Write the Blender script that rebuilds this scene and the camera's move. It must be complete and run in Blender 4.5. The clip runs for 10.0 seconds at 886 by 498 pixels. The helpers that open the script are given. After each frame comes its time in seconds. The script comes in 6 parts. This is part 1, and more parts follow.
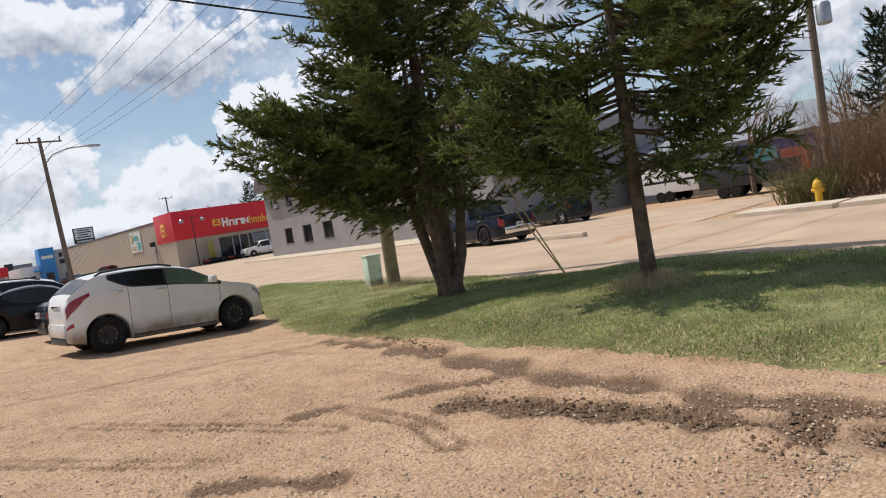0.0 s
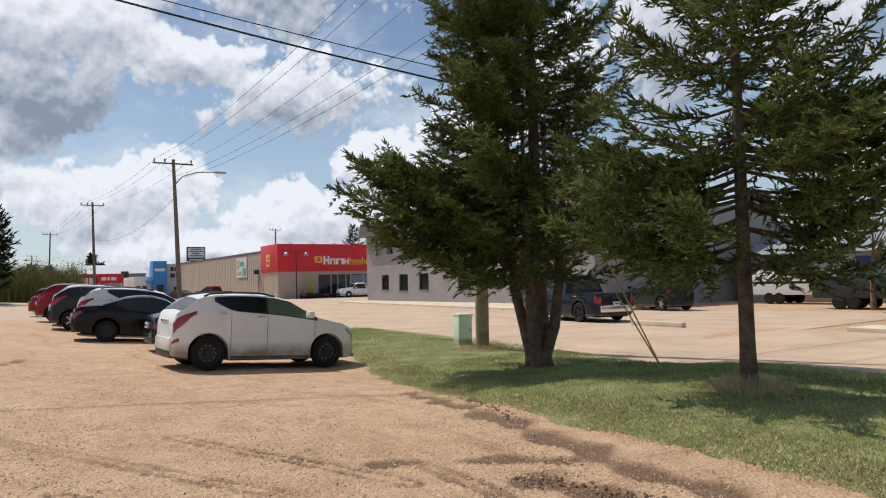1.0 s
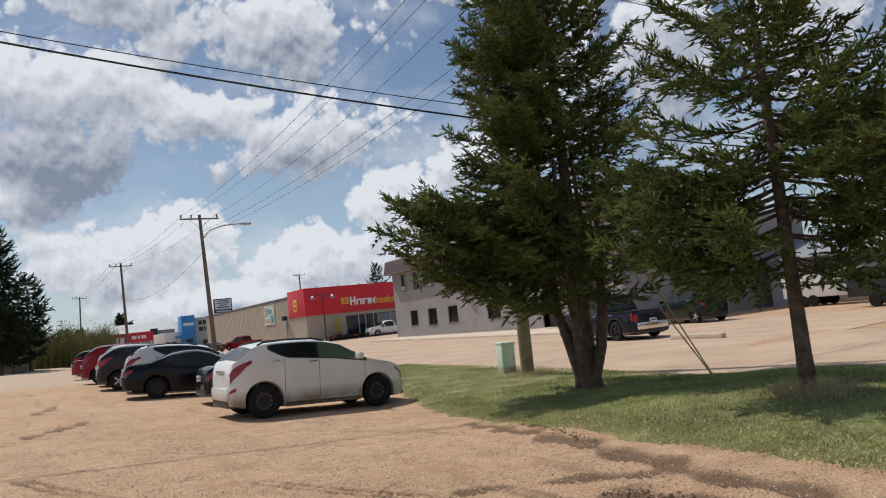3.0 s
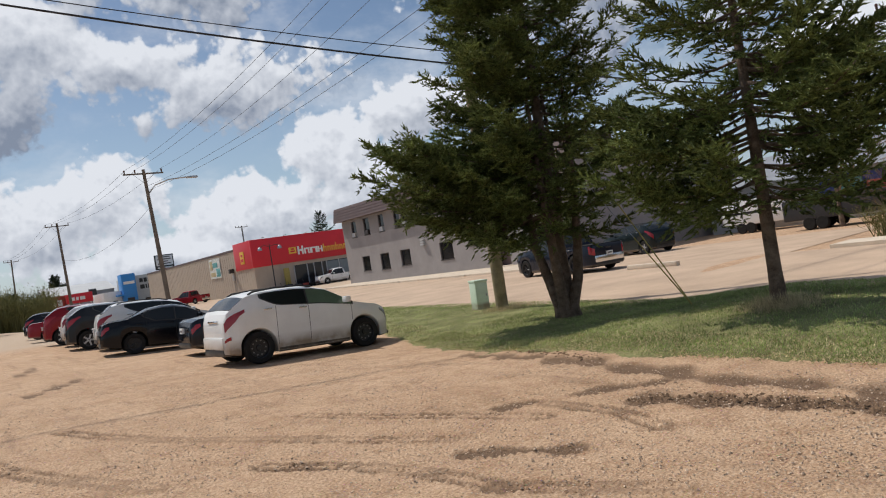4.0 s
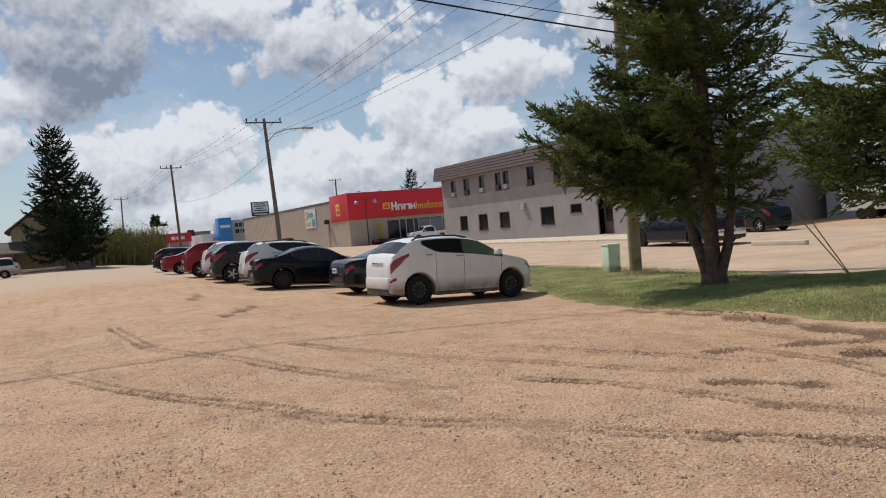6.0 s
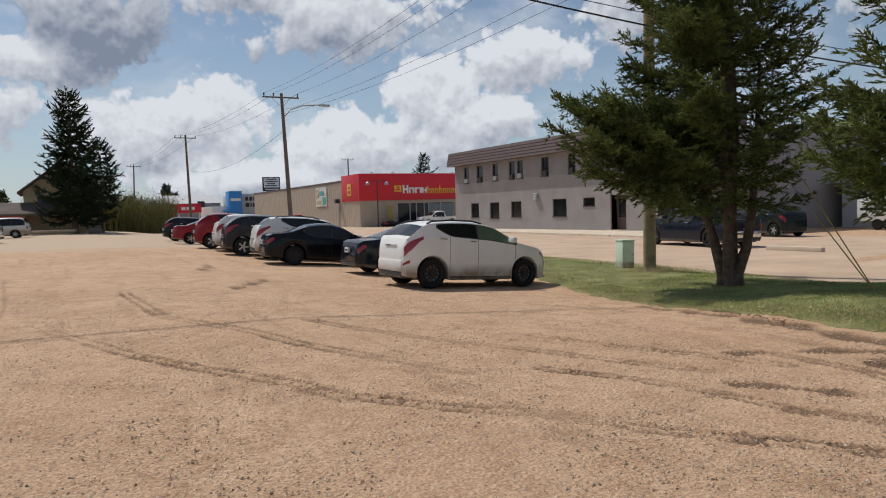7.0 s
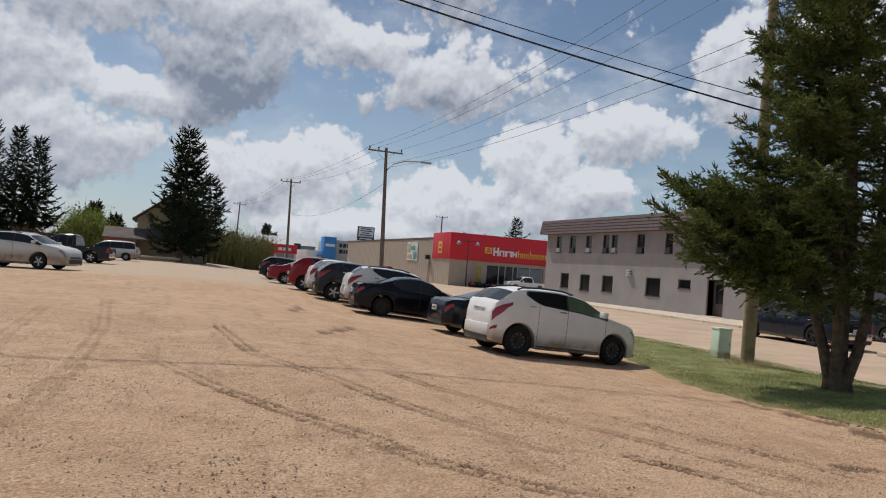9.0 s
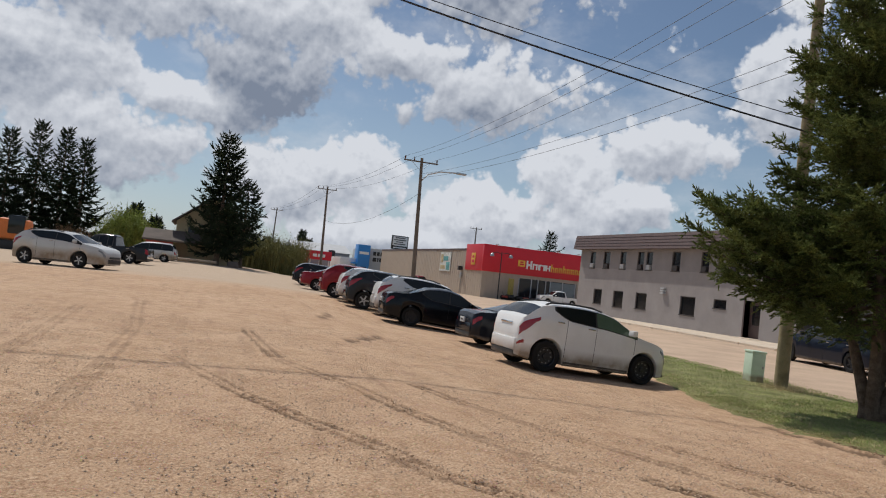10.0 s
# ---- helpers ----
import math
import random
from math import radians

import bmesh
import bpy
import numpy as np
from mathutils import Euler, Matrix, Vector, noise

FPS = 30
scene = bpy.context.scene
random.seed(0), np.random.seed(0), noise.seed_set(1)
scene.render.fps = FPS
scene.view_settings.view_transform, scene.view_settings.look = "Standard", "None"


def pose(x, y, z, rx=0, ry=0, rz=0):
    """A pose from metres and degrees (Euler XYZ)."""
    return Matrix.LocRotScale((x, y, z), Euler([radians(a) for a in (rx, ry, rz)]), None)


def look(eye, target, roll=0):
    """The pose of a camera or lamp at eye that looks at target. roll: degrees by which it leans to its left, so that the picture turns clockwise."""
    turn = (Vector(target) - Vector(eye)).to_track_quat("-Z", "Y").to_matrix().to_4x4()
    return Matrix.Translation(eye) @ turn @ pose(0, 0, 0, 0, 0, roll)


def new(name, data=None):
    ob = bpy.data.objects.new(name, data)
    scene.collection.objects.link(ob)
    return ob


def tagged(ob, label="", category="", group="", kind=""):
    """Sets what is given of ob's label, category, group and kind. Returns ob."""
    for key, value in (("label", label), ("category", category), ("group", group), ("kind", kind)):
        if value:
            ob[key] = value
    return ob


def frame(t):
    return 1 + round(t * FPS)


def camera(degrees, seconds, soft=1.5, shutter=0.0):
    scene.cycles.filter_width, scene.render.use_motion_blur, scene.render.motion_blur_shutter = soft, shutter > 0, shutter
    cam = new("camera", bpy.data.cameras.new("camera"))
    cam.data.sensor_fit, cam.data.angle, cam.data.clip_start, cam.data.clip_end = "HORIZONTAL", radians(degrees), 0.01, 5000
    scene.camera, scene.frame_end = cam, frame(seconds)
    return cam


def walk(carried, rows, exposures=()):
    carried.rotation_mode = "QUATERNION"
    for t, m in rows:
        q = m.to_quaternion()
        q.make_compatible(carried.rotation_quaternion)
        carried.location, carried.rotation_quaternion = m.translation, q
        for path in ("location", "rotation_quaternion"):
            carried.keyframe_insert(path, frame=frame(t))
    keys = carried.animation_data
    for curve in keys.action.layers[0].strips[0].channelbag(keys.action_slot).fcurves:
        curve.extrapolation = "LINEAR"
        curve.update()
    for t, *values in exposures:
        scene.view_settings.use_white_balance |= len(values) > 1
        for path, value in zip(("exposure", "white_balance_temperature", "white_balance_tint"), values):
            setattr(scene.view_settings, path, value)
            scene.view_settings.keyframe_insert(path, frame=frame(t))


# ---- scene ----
cam = camera(62.5, 10.0, 1.1)
PATH = [
    (0, (1.009, -1.417, 1.707), (2.259, 0.14, 1.603), -9.5),
    (0.5, (0.953, -1.47, 1.693), (2.203, 0.087, 1.579), -7.0),
    (0.7, (0.929, -1.418, 1.688), (2.116, 0.191, 1.626), -4.6),
    (1, (0.856, -1.496, 1.763), (1.911, 0.201, 1.85), -1.4),
    (1.2, (0.839, -1.388, 1.738), (1.833, 0.335, 1.941), -0.4),
    (1.5, (0.852, -1.516, 1.794), (1.813, 0.212, 2.096), -0.1),
    (2, (0.77, -1.503, 1.801), (1.678, 0.253, 2.108), -0.1),
    (2.5, (0.625, -1.551, 1.802), (1.526, 0.216, 2.057), -2.0),
    (3, (0.275, -1.577, 1.799), (1.286, 0.14, 1.976), -6.2),
    (3.2, (0.06, -1.577, 1.812), (1.116, 0.116, 1.953), -7.1),
    (4.5, (-1.502, -1.677, 1.873), (-0.368, -0.03, 1.828), -9.3),
    (5, (-2.151, -1.742, 1.894), (-1.091, -0.047, 1.854), -7.9),
    (5.5, (-2.721, -1.648, 1.911), (-1.74, 0.095, 1.881), -6.5),
    (6.8, (-3.175, -1.353, 1.878), (-2.242, 0.412, 1.752), -2.6),
    (7, (-3.148, -1.327, 1.871), (-2.22, 0.441, 1.765), -1.7),
    (7.2, (-3.182, -1.439, 1.803), (-2.288, 0.349, 1.747), 0.4),
    (7.5, (-3.195, -1.146, 1.936), (-2.439, 0.704, 2.022), 6.6),
    (8, (-3.169, -1.181, 1.885), (-2.359, 0.647, 1.897), 4.6),
    (8.5, (-3.246, -1.203, 1.917), (-2.534, 0.665, 1.935), 4.7),
    (9, (-3.209, -1.192, 1.894), (-2.499, 0.677, 1.951), 4.3),
    (9.5, (-3.224, -1.122, 1.903), (-2.545, 0.759, 1.963), 5.6),
    (10, (-3.102, -1.214, 1.93), (-2.482, 0.686, 2.008), 6.2),
]
exposure_rows = [(0, 0.15), (0.5, 0.15), (1, 0.14), (1.5, -0.1), (2.5, -0.12), (3, -0.08), (4.5, -0.04), (5.5, -0.08), (7, -0.15), (7.5, -0.22), (10, -0.22)]
walk(cam, [(t, look(eye, target, roll)) for t, eye, target, roll in PATH], exposure_rows)

# ---- world and sun ----
SUN_FROM = Vector((-0.32, 0.95, 0))          # the side from which the sun shines
SUN_EL = radians(55)
sun = new("sun", bpy.data.lights.new("sun", "SUN"))
sun.data.energy, sun.data.angle, sun.data.color = 3.6, radians(0.53), (1.0, 0.95, 0.87)
sun_dir = SUN_FROM.normalized() * math.cos(SUN_EL) + Vector((0, 0, math.sin(SUN_EL)))
sun.matrix_world = look(sun_dir * 60, (0, 0, 0))

CLOUDS = [  # azimuth, height, half width, half height in degrees, greyness
    (7.7, 25.0, 6.5, 2.6, 0.35), (17.7, 21.9, 9.0, 3.2, 0.50), (-2.9, 18.1, 8.5, 3.2, 0.25), (4.5, 18.3, 7.0, 3.6, 0.30),
    (2.8, 13.0, 4.4, 4.2, 0.95), (20.5, 14.2, 7.6, 2.7, 0.40), (-3.0, 10.9, 5.0, 2.0, 0.10), (7.6, 6.4, 7.0, 3.8, 0.15),
    (20.7, 5.2, 6.2, 2.5, 0.08), (27.2, 7.6, 3.6, 4.5, 0.15), (34.4, 11.2, 5.0, 2.5, 0.15), (32.0, 6.6, 4.2, 2.0, 0.10),
    (42.8, 17.3, 3.4, 5.6, 0.20), (48.5, 17.0, 5.0, 5.0, 0.55), (58.6, 17.0, 4.5, 5.0, 0.35), (66.0, 8.0, 5.0, 5.0, 0.25),
    (76.0, 9.0, 7.0, 4.0, 0.35), (-8.0, 7.6, 8.5, 3.0, 0.30), (-13.0, 12.0, 7.0, 3.6, 0.40), (13.0, 16.8, 6.0, 2.6, 0.25),
    (13.7, 2.6, 9.0, 1.8, 0.10), (-11.0, 18.0, 6.0, 3.4, 0.40), (36.0, 25.5, 5.0, 2.4, 0.25), (90.0, 18.0, 9.0, 5.0, 0.4),
]


class Nodes:
    """Short hand for node trees."""

    def __init__(self, tree):
        self.t = tree

    def add(self, kind, **inputs):
        n = self.t.nodes.new(kind)
        for k, v in inputs.items():
            key = int(k[1:]) if k[0] == "i" and k[1:].isdigit() else k
            if hasattr(v, "is_linked"):
                self.t.links.new(v, n.inputs[key])
            else:
                n.inputs[key].default_value = v
        return n

    def math(self, op, a, b=0.0, c=0.0, clamp=False):
        n = self.add("ShaderNodeMath", i0=a, i1=b, i2=c)
        n.operation, n.use_clamp = op, clamp
        return n.outputs[0]

    def remap(self, v, a, b, c=0.0, d=1.0, smooth=False):
        n = self.add("ShaderNodeMapRange", i0=v, i1=a, i2=b, i3=c, i4=d)
        n.interpolation_type = "SMOOTHSTEP" if smooth else "LINEAR"
        return n.outputs[0]

    def noise(self, vec, scale, detail=4.0, rough=0.55):
        n = self.add("ShaderNodeTexNoise", Vector=vec, Scale=scale, Detail=detail, Roughness=rough)
        return n.outputs["Fac"], n.outputs["Color"]

    def mix(self, f, a, b, blend="MIX"):
        n = self.t.nodes.new("ShaderNodeMix")
        n.data_type, n.blend_type = "RGBA", blend
        for sock, v in ((n.inputs[0], f), (n.inputs[6], a), (n.inputs[7], b)):
            if hasattr(v, "is_linked"):
                self.t.links.new(v, sock)
            else:
                sock.default_value = v if not isinstance(v, tuple) else (*v, 1)[:4]
        return n.outputs[2]

    def vec(self, op, a, b=(0, 0, 0), s=1.0):
        n = self.t.nodes.new("ShaderNodeVectorMath")
        n.operation = op
        for sock, v in ((n.inputs[0], a), (n.inputs[1], b), (n.inputs[3], s)):
            if hasattr(v, "is_linked"):
                self.t.links.new(v, sock)
            else:
                sock.default_value = v
        return n.outputs[0]


def cloud_group():
    """How thick and how grey the cloud is in a direction given as (azimuth, height, 0) in degrees."""
    g = bpy.data.node_groups.new("cloud_thickness", "ShaderNodeTree")
    g.interface.new_socket("Way", in_out="INPUT", socket_type="NodeSocketVector")
    g.interface.new_socket("Thick", in_out="OUTPUT", socket_type="NodeSocketFloat")
    g.interface.new_socket("Grey", in_out="OUTPUT", socket_type="NodeSocketFloat")
    N = Nodes(g)
    way = g.nodes.new("NodeGroupInput").outputs[0]
    _, c = N.noise(way, 0.13, 4.0, 0.6)
    warp = N.vec("SCALE", N.vec("SUBTRACT", c, (0.5, 0.5, 0.5)), s=3.6)
    sep = N.add("ShaderNodeSeparateXYZ", i0=N.vec("ADD", way, warp))
    az, el = sep.outputs[0], sep.outputs[1]
    total = grey = weight = None
    for a, e, rx, ry, tone in CLOUDS:
        dx = N.math("MULTIPLY", N.math("SUBTRACT", az, a), 1 / rx)
        dy = N.math("MULTIPLY", N.math("SUBTRACT", el, e), 1 / ry)
        d = N.math("SUBTRACT", 1.0, N.math("SQRT", N.math("MULTIPLY_ADD", dx, dx, N.math("MULTIPLY", dy, dy))))
        total = d if total is None else N.math("SMOOTH_MAX", total, d, 0.25)
        w = N.math("POWER", N.math("MAXIMUM", N.math("ADD", d, 0.45), 0.001), 2.0)
        gr = N.math("MULTIPLY", w, N.math("MULTIPLY_ADD", dy, -0.34, tone))
        grey = gr if grey is None else N.math("ADD", grey, gr)
        weight = w if weight is None else N.math("ADD", weight, w)
    big, _ = N.noise(way, 0.035, 2.0)
    total = N.math("MAXIMUM", total, N.remap(big, 0.42, 0.72, -0.9, 0.3))
    puff, _ = N.noise(way, 0.17, 10.0, 0.60)
    total = N.math("ADD", total, N.math("MULTIPLY", N.math("SUBTRACT", puff, 0.455), 2.6))
    for scale, amount in ((0.42, 0.20), (1.0, 0.13), (2.4, 0.07)):
        lump = N.add("ShaderNodeTexVoronoi", Vector=N.vec("ADD", way, N.vec("SCALE", warp, s=0.5)), Scale=scale)
        lump.feature = "SMOOTH_F1"
        lump.inputs["Smoothness"].default_value = 0.55
        total = N.math("ADD", total, N.remap(lump.outputs["Distance"], 0.05, 0.75, amount, -amount))
    out = g.nodes.new("NodeGroupOutput")
    g.links.new(total, out.inputs[0])
    g.links.new(N.math("DIVIDE", grey, weight), out.inputs[1])
    return g


def build_world():
    world = bpy.data.worlds.new("sky")
    scene.world = world
    world.use_nodes = True
    tree = world.node_tree
    tree.nodes.clear()
    N = Nodes(tree)
    sky = tree.nodes.new("ShaderNodeTexSky")
    sky.sky_type, sky.sun_disc = "NISHITA", False
    sky.sun_elevation, sky.sun_rotation = SUN_EL, math.atan2(sun_dir.x, sun_dir.y)
    sky.air_density, sky.dust_density, sky.ozone_density = 1.0, 0.6, 2.0
    d = tree.nodes.new("ShaderNodeTexCoord").outputs["Generated"]
    sep = N.add("ShaderNodeSeparateXYZ", i0=d)
    az = N.math("MULTIPLY", N.math("ARCTAN2", sep.outputs[0], sep.outputs[1]), 57.2958)
    el = N.math("MULTIPLY", N.math("ARCSINE", sep.outputs[2]), 57.2958)
    way = N.add("ShaderNodeCombineXYZ", i0=az, i1=el).outputs[0]
    group = cloud_group()

    def thick(v):
        n = N.add("ShaderNodeGroup")
        n.node_tree = group
        tree.links.new(v, n.inputs[0])
        return n.outputs

    here, grey = thick(way)
    lit = thick(N.vec("ADD", way, (-0.2, 0.7, 0.0)))[0]
    cover = N.remap(here, -0.10, 0.20, smooth=True)
    veil, _ = N.noise(N.vec("MULTIPLY", way, (0.55, 1.0, 1.0)), 0.12, 6.0, 0.6)
    wisp = N.remap(veil, 0.44, 0.74, 0.0, 0.7, smooth=True)
    cover = N.math("MAXIMUM", cover, wisp)
    cover = N.math("MULTIPLY", cover, N.remap(el, -1.0, 1.5))
    relief = N.math("MULTIPLY", N.math("SUBTRACT", here, lit), 0.78)
    core = N.remap(here, 0.25, 1.2, 0.0, 0.22)
    bright = N.math("SUBTRACT", N.math("ADD", relief, 0.98), N.math("ADD", N.math("MULTIPLY", grey, 0.84), core), clamp=True)
    bright = N.math("MAXIMUM", bright, N.remap(here, 0.10, -0.25, 0.0, 0.85, smooth=True))
    cloud = N.mix(bright, (0.235, 0.28, 0.37), (0.77, 0.80, 0.86))
    sky_col = N.vec("SCALE", sky.outputs[0], s=SKYK)
    low = N.remap(el, 0.0, 18.0, 0.52, 0.0)
    sky_col = N.mix(low, sky_col, (0.47, 0.61, 0.76))
    col = N.mix(cover, sky_col, cloud)
    bg = N.add("ShaderNodeBackground", Color=col, Strength=1.0)
    out = tree.nodes.new("ShaderNodeOutputWorld")
    tree.links.new(bg.outputs[0], out.inputs[0])


SKYK = 0.078
build_world()

# ---- materials ----


def material(name, col, rough=0.7, metal=0.0, var=0.18, scale=3.0, fine=60.0, bump=0.15, dirt=None, dirt_z=0.0, rnd=0.0, island=0.0, spec=0.5, coat=0.0, dist=0.01, trans=0.0):
    """A surface: base colour varied at two scales, with fine relief, and dirt towards a height where told."""
    m = bpy.data.materials.new(name)
    m.use_nodes = True
    N = Nodes(m.node_tree)
    b = m.node_tree.nodes["Principled BSDF"]
    at = m.node_tree.nodes.new("ShaderNodeTexCoord").outputs["Object"]
    big, _ = N.noise(at, scale, 5.0, 0.6)
    small, _ = N.noise(at, fine, 4.0, 0.65)
    k = N.math("ADD", N.remap(big, 0.3, 0.7, 1 - var, 1 + var), N.remap(small, 0.3, 0.7, -var * 0.6, var * 0.6))
    if rnd:
        r = m.node_tree.nodes.new("ShaderNodeObjectInfo").outputs["Random"]
        k = N.math("MULTIPLY", k, N.remap(r, 0, 1, 1 - rnd, 1 + rnd))
    if island:
        r = m.node_tree.nodes.new("ShaderNodeNewGeometry").outputs["Random Per Island"]
        k = N.math("MULTIPLY", k, N.remap(r, 0, 1, 1 - island, 1 + island))
    c = N.vec("SCALE", (*col,), s=k)
    if dirt:
        sep = N.add("ShaderNodeSeparateXYZ", i0=at)
        f = N.math("MULTIPLY", N.remap(sep.outputs[2], dirt_z, dirt_z * 0.6), N.remap(big, 0.25, 0.6), clamp=True)
        c = N.mix(f, c, (*dirt, 1))
    m.node_tree.links.new(c, b.inputs["Base Color"])
    b.inputs["Metallic"].default_value = metal
    m.node_tree.links.new(N.remap(small, 0.2, 0.8, max(0.02, rough - 0.08), min(1, rough + 0.08)), b.inputs["Roughness"])
    b.inputs["Specular IOR Level"].default_value = spec
    b.inputs["Coat Weight"].default_value = coat
    b.inputs["Coat Roughness"].default_value = 0.05
    if bump:
        n = N.add("ShaderNodeBump", Strength=bump, Distance=dist, Height=small)
        m.node_tree.links.new(n.outputs[0], b.inputs["Normal"])
    if trans:
        thin = N.add("ShaderNodeBsdfTranslucent", Color=c)
        both = N.add("ShaderNodeMixShader", i0=trans, i1=b.outputs[0], i2=thin.outputs[0])
        m.node_tree.links.new(both.outputs[0], m.node_tree.nodes["Material Output"].inputs[0])
    return m


def paint(name, col, metal=0.0, dirty=0.35):
    return material(name, col, 0.17, metal, 0.06, 1.5, 90, 0.0, dirt=(0.30, 0.24, 0.18) if dirty else None, dirt_z=dirty, coat=0.06, spec=0.27)


def glass(name, col=(0.02, 0.024, 0.026), rough=0.04):
    return material(name, col, rough + 0.08, 0.0, 0.1, 2, 40, 0.0, spec=0.45)


def ground_material():
    m = bpy.data.materials.new("packed_gravel")
    m.use_nodes = True
    N = Nodes(m.node_tree)
    b = m.node_tree.nodes["Principled BSDF"]
    at = m.node_tree.nodes.new("ShaderNodeTexCoord").outputs["Object"]
    geo = m.node_tree.nodes.new("ShaderNodeAttribute")
    geo.attribute_name = "track"
    tr = geo.outputs["Fac"]
    big, _ = N.noise(at, 0.28, 5.0, 0.6)
    mid, _ = N.noise(at, 2.2, 6.0, 0.7)
    fine, _ = N.noise(at, 38.0, 6.0, 0.75)
    vor = N.add("ShaderNodeTexVoronoi", Vector=at, Scale=34.0)
    c = N.mix(N.remap(big, 0.32, 0.68), (0.535, 0.345, 0.212), (0.655, 0.445, 0.288))
    c = N.mix(N.remap(mid, 0.44, 0.66, 0, 0.75), c, (0.41, 0.237, 0.133))
    c = N.mix(N.remap(fine, 0.5, 0.70, 0, 0.9), c, (0.74, 0.56, 0.405))
    c = N.mix(N.remap(fine, 0.5, 0.30, 0, 0.9), c, (0.23, 0.128, 0.070))
    streak, _ = N.noise(N.vec("MULTIPLY", at, (1.0, 0.12, 1.0)), 2.4, 6.0, 0.7)
    c = N.mix(N.remap(streak, 0.55, 0.72, 0, 0.45), c, (0.24, 0.145, 0.09))
    grit, _ = N.noise(at, 11.0, 7.0, 0.85)
    loose = N.remap(big, 0.42, 0.60, 0.25, 1.0)
    c = N.mix(N.math("MULTIPLY", N.remap(grit, 0.54, 0.66, 0, 0.75), loose), c, (0.22, 0.135, 0.082))
    stone = N.remap(vor.outputs["Distance"], 0.0, 0.30, 0.85, 0.0)
    c = N.mix(N.math("MULTIPLY", stone, N.remap(mid, 0.42, 0.60)), c, N.mix(0.5, vor.outputs["Color"], (0.5, 0.42, 0.34), "MULTIPLY"))
    c = N.mix(N.math("MULTIPLY", tr, N.remap(fine, 0.3, 0.6, 0.55, 1.0), clamp=True), c, (0.105, 0.062, 0.038))
    sep = N.add("ShaderNodeSeparateXYZ", i0=at)
    c = N.mix(N.remap(N.math("ADD", sep.outputs[1], N.math("MULTIPLY", big, 9.0)), 38.0, 43.0, 0.0, 0.8), c, N.mix(mid, (0.48, 0.375, 0.275), (0.58, 0.465, 0.35)))
    far = N.math("MAXIMUM", N.remap(sep.outputs[1], 150.0, 160.0), N.remap(sep.outputs[0], -24.0, -30.0))
    c = N.mix(far, c, N.mix(mid, (0.10, 0.12, 0.04), (0.22, 0.18, 0.09)))
    m.node_tree.links.new(c, b.inputs["Base Color"])
    b.inputs["Roughness"].default_value = 0.92
    b.inputs["Specular IOR Level"].default_value = 0.2
    h = N.math("ADD", N.math("MULTIPLY", fine, 0.6), N.math("MULTIPLY", vor.outputs["Distance"], -0.5))
    n1 = N.add("ShaderNodeBump", Strength=1.0, Distance=0.026, Height=h)
    n2 = N.add("ShaderNodeBump", Strength=0.5, Distance=0.06, Height=mid, Normal=n1.outputs[0])
    m.node_tree.links.new(n2.outputs[0], b.inputs["Normal"])
    return m


GRAVEL = ground_material()
ROAD = material("dusty_asphalt", (0.51, 0.375, 0.27), 0.9, 0, 0.16, 0.5, 30, 0.3, spec=0.2)
CONCRETE = material("pale_concrete", (0.64, 0.54, 0.43), 0.9, 0, 0.14, 1.2, 50, 0.25, spec=0.2)
SOIL = material("grass_soil", (0.215, 0.21, 0.095), 0.95, 0, 0.45, 1.6, 25, 0.6, spec=0.1, dist=0.03)
BLADE = material("grass_blade", (0.300, 0.370, 0.120), 0.6, 0, 0.40, 0.7, 8, 0, island=0.4, spec=0.3, trans=0.35)
DRY = material("dry_grass", (0.52, 0.43, 0.25), 0.8, 0, 0.2, 1, 9, 0, island=0.4, spec=0.2, trans=0.2)
STONE = material("gravel_stone", (0.46, 0.345, 0.25), 0.9, 0, 0.25, 1.2, 50, 0.3, island=0.65, spec=0.2)
CRUMB = material("soil_crumb", (0.27, 0.165, 0.095), 0.9, 0, 0.3, 6, 60, 0.4, island=0.4, spec=0.2)
MUD = material("damp_clod", (0.19, 0.120, 0.072), 0.9, 0, 0.3, 6, 60, 0.5, island=0.35, spec=0.2)
NEEDLE = material("spruce_needle", (0.158, 0.192, 0.062), 0.6, 0, 0.5, 1.3, 9, 0, island=0.65, spec=0.18, trans=0.18)
NEEDLE_DARK = material("distant_spruce_needle", (0.030, 0.046, 0.022), 0.6, 0, 0.35, 0.5, 6, 0, island=0.4, spec=0.25)
BARK = material("spruce_bark", (0.165, 0.122, 0.092), 0.95, 0, 0.45, 6, 45, 1.0, spec=0.1, dist=0.03)
POLEWOOD = material("treated_pole_wood", (0.26, 0.215, 0.13), 0.85, 0, 0.25, 4, 70, 0.6, spec=0.2)
GREYWOOD = material("weathered_pole_wood", (0.17, 0.14, 0.115), 0.9, 0, 0.2, 3, 50, 0.5, spec=0.2)
LITTER = material("fallen_needles", (0.17, 0.115, 0.075), 0.95, 0, 0.3, 1.5, 9, 0, island=0.4, spec=0.1)
TWIG = material("bare_twig", (0.22, 0.145, 0.085), 0.9, 0, 0.3, 0.8, 9, 0, island=0.4, spec=0.15)
WILLOW = material("budding_willow", (0.19, 0.185, 0.075), 0.9, 0, 0.3, 0.3, 5, 0, island=0.4, spec=0.15)
LEAFBUD = material("spring_leaf", (0.28, 0.33, 0.08), 0.7, 0, 0.3, 0.8, 9, 0, island=0.4, spec=0.2)
# the grey stucco again, darkened to stand in for shade under the eaves
STUCCO_SHADED = material("eave_shaded_stucco", (0.275, 0.253, 0.249), 0.92, 0, 0.12, 0.7, 35, 0.35, spec=0.2)
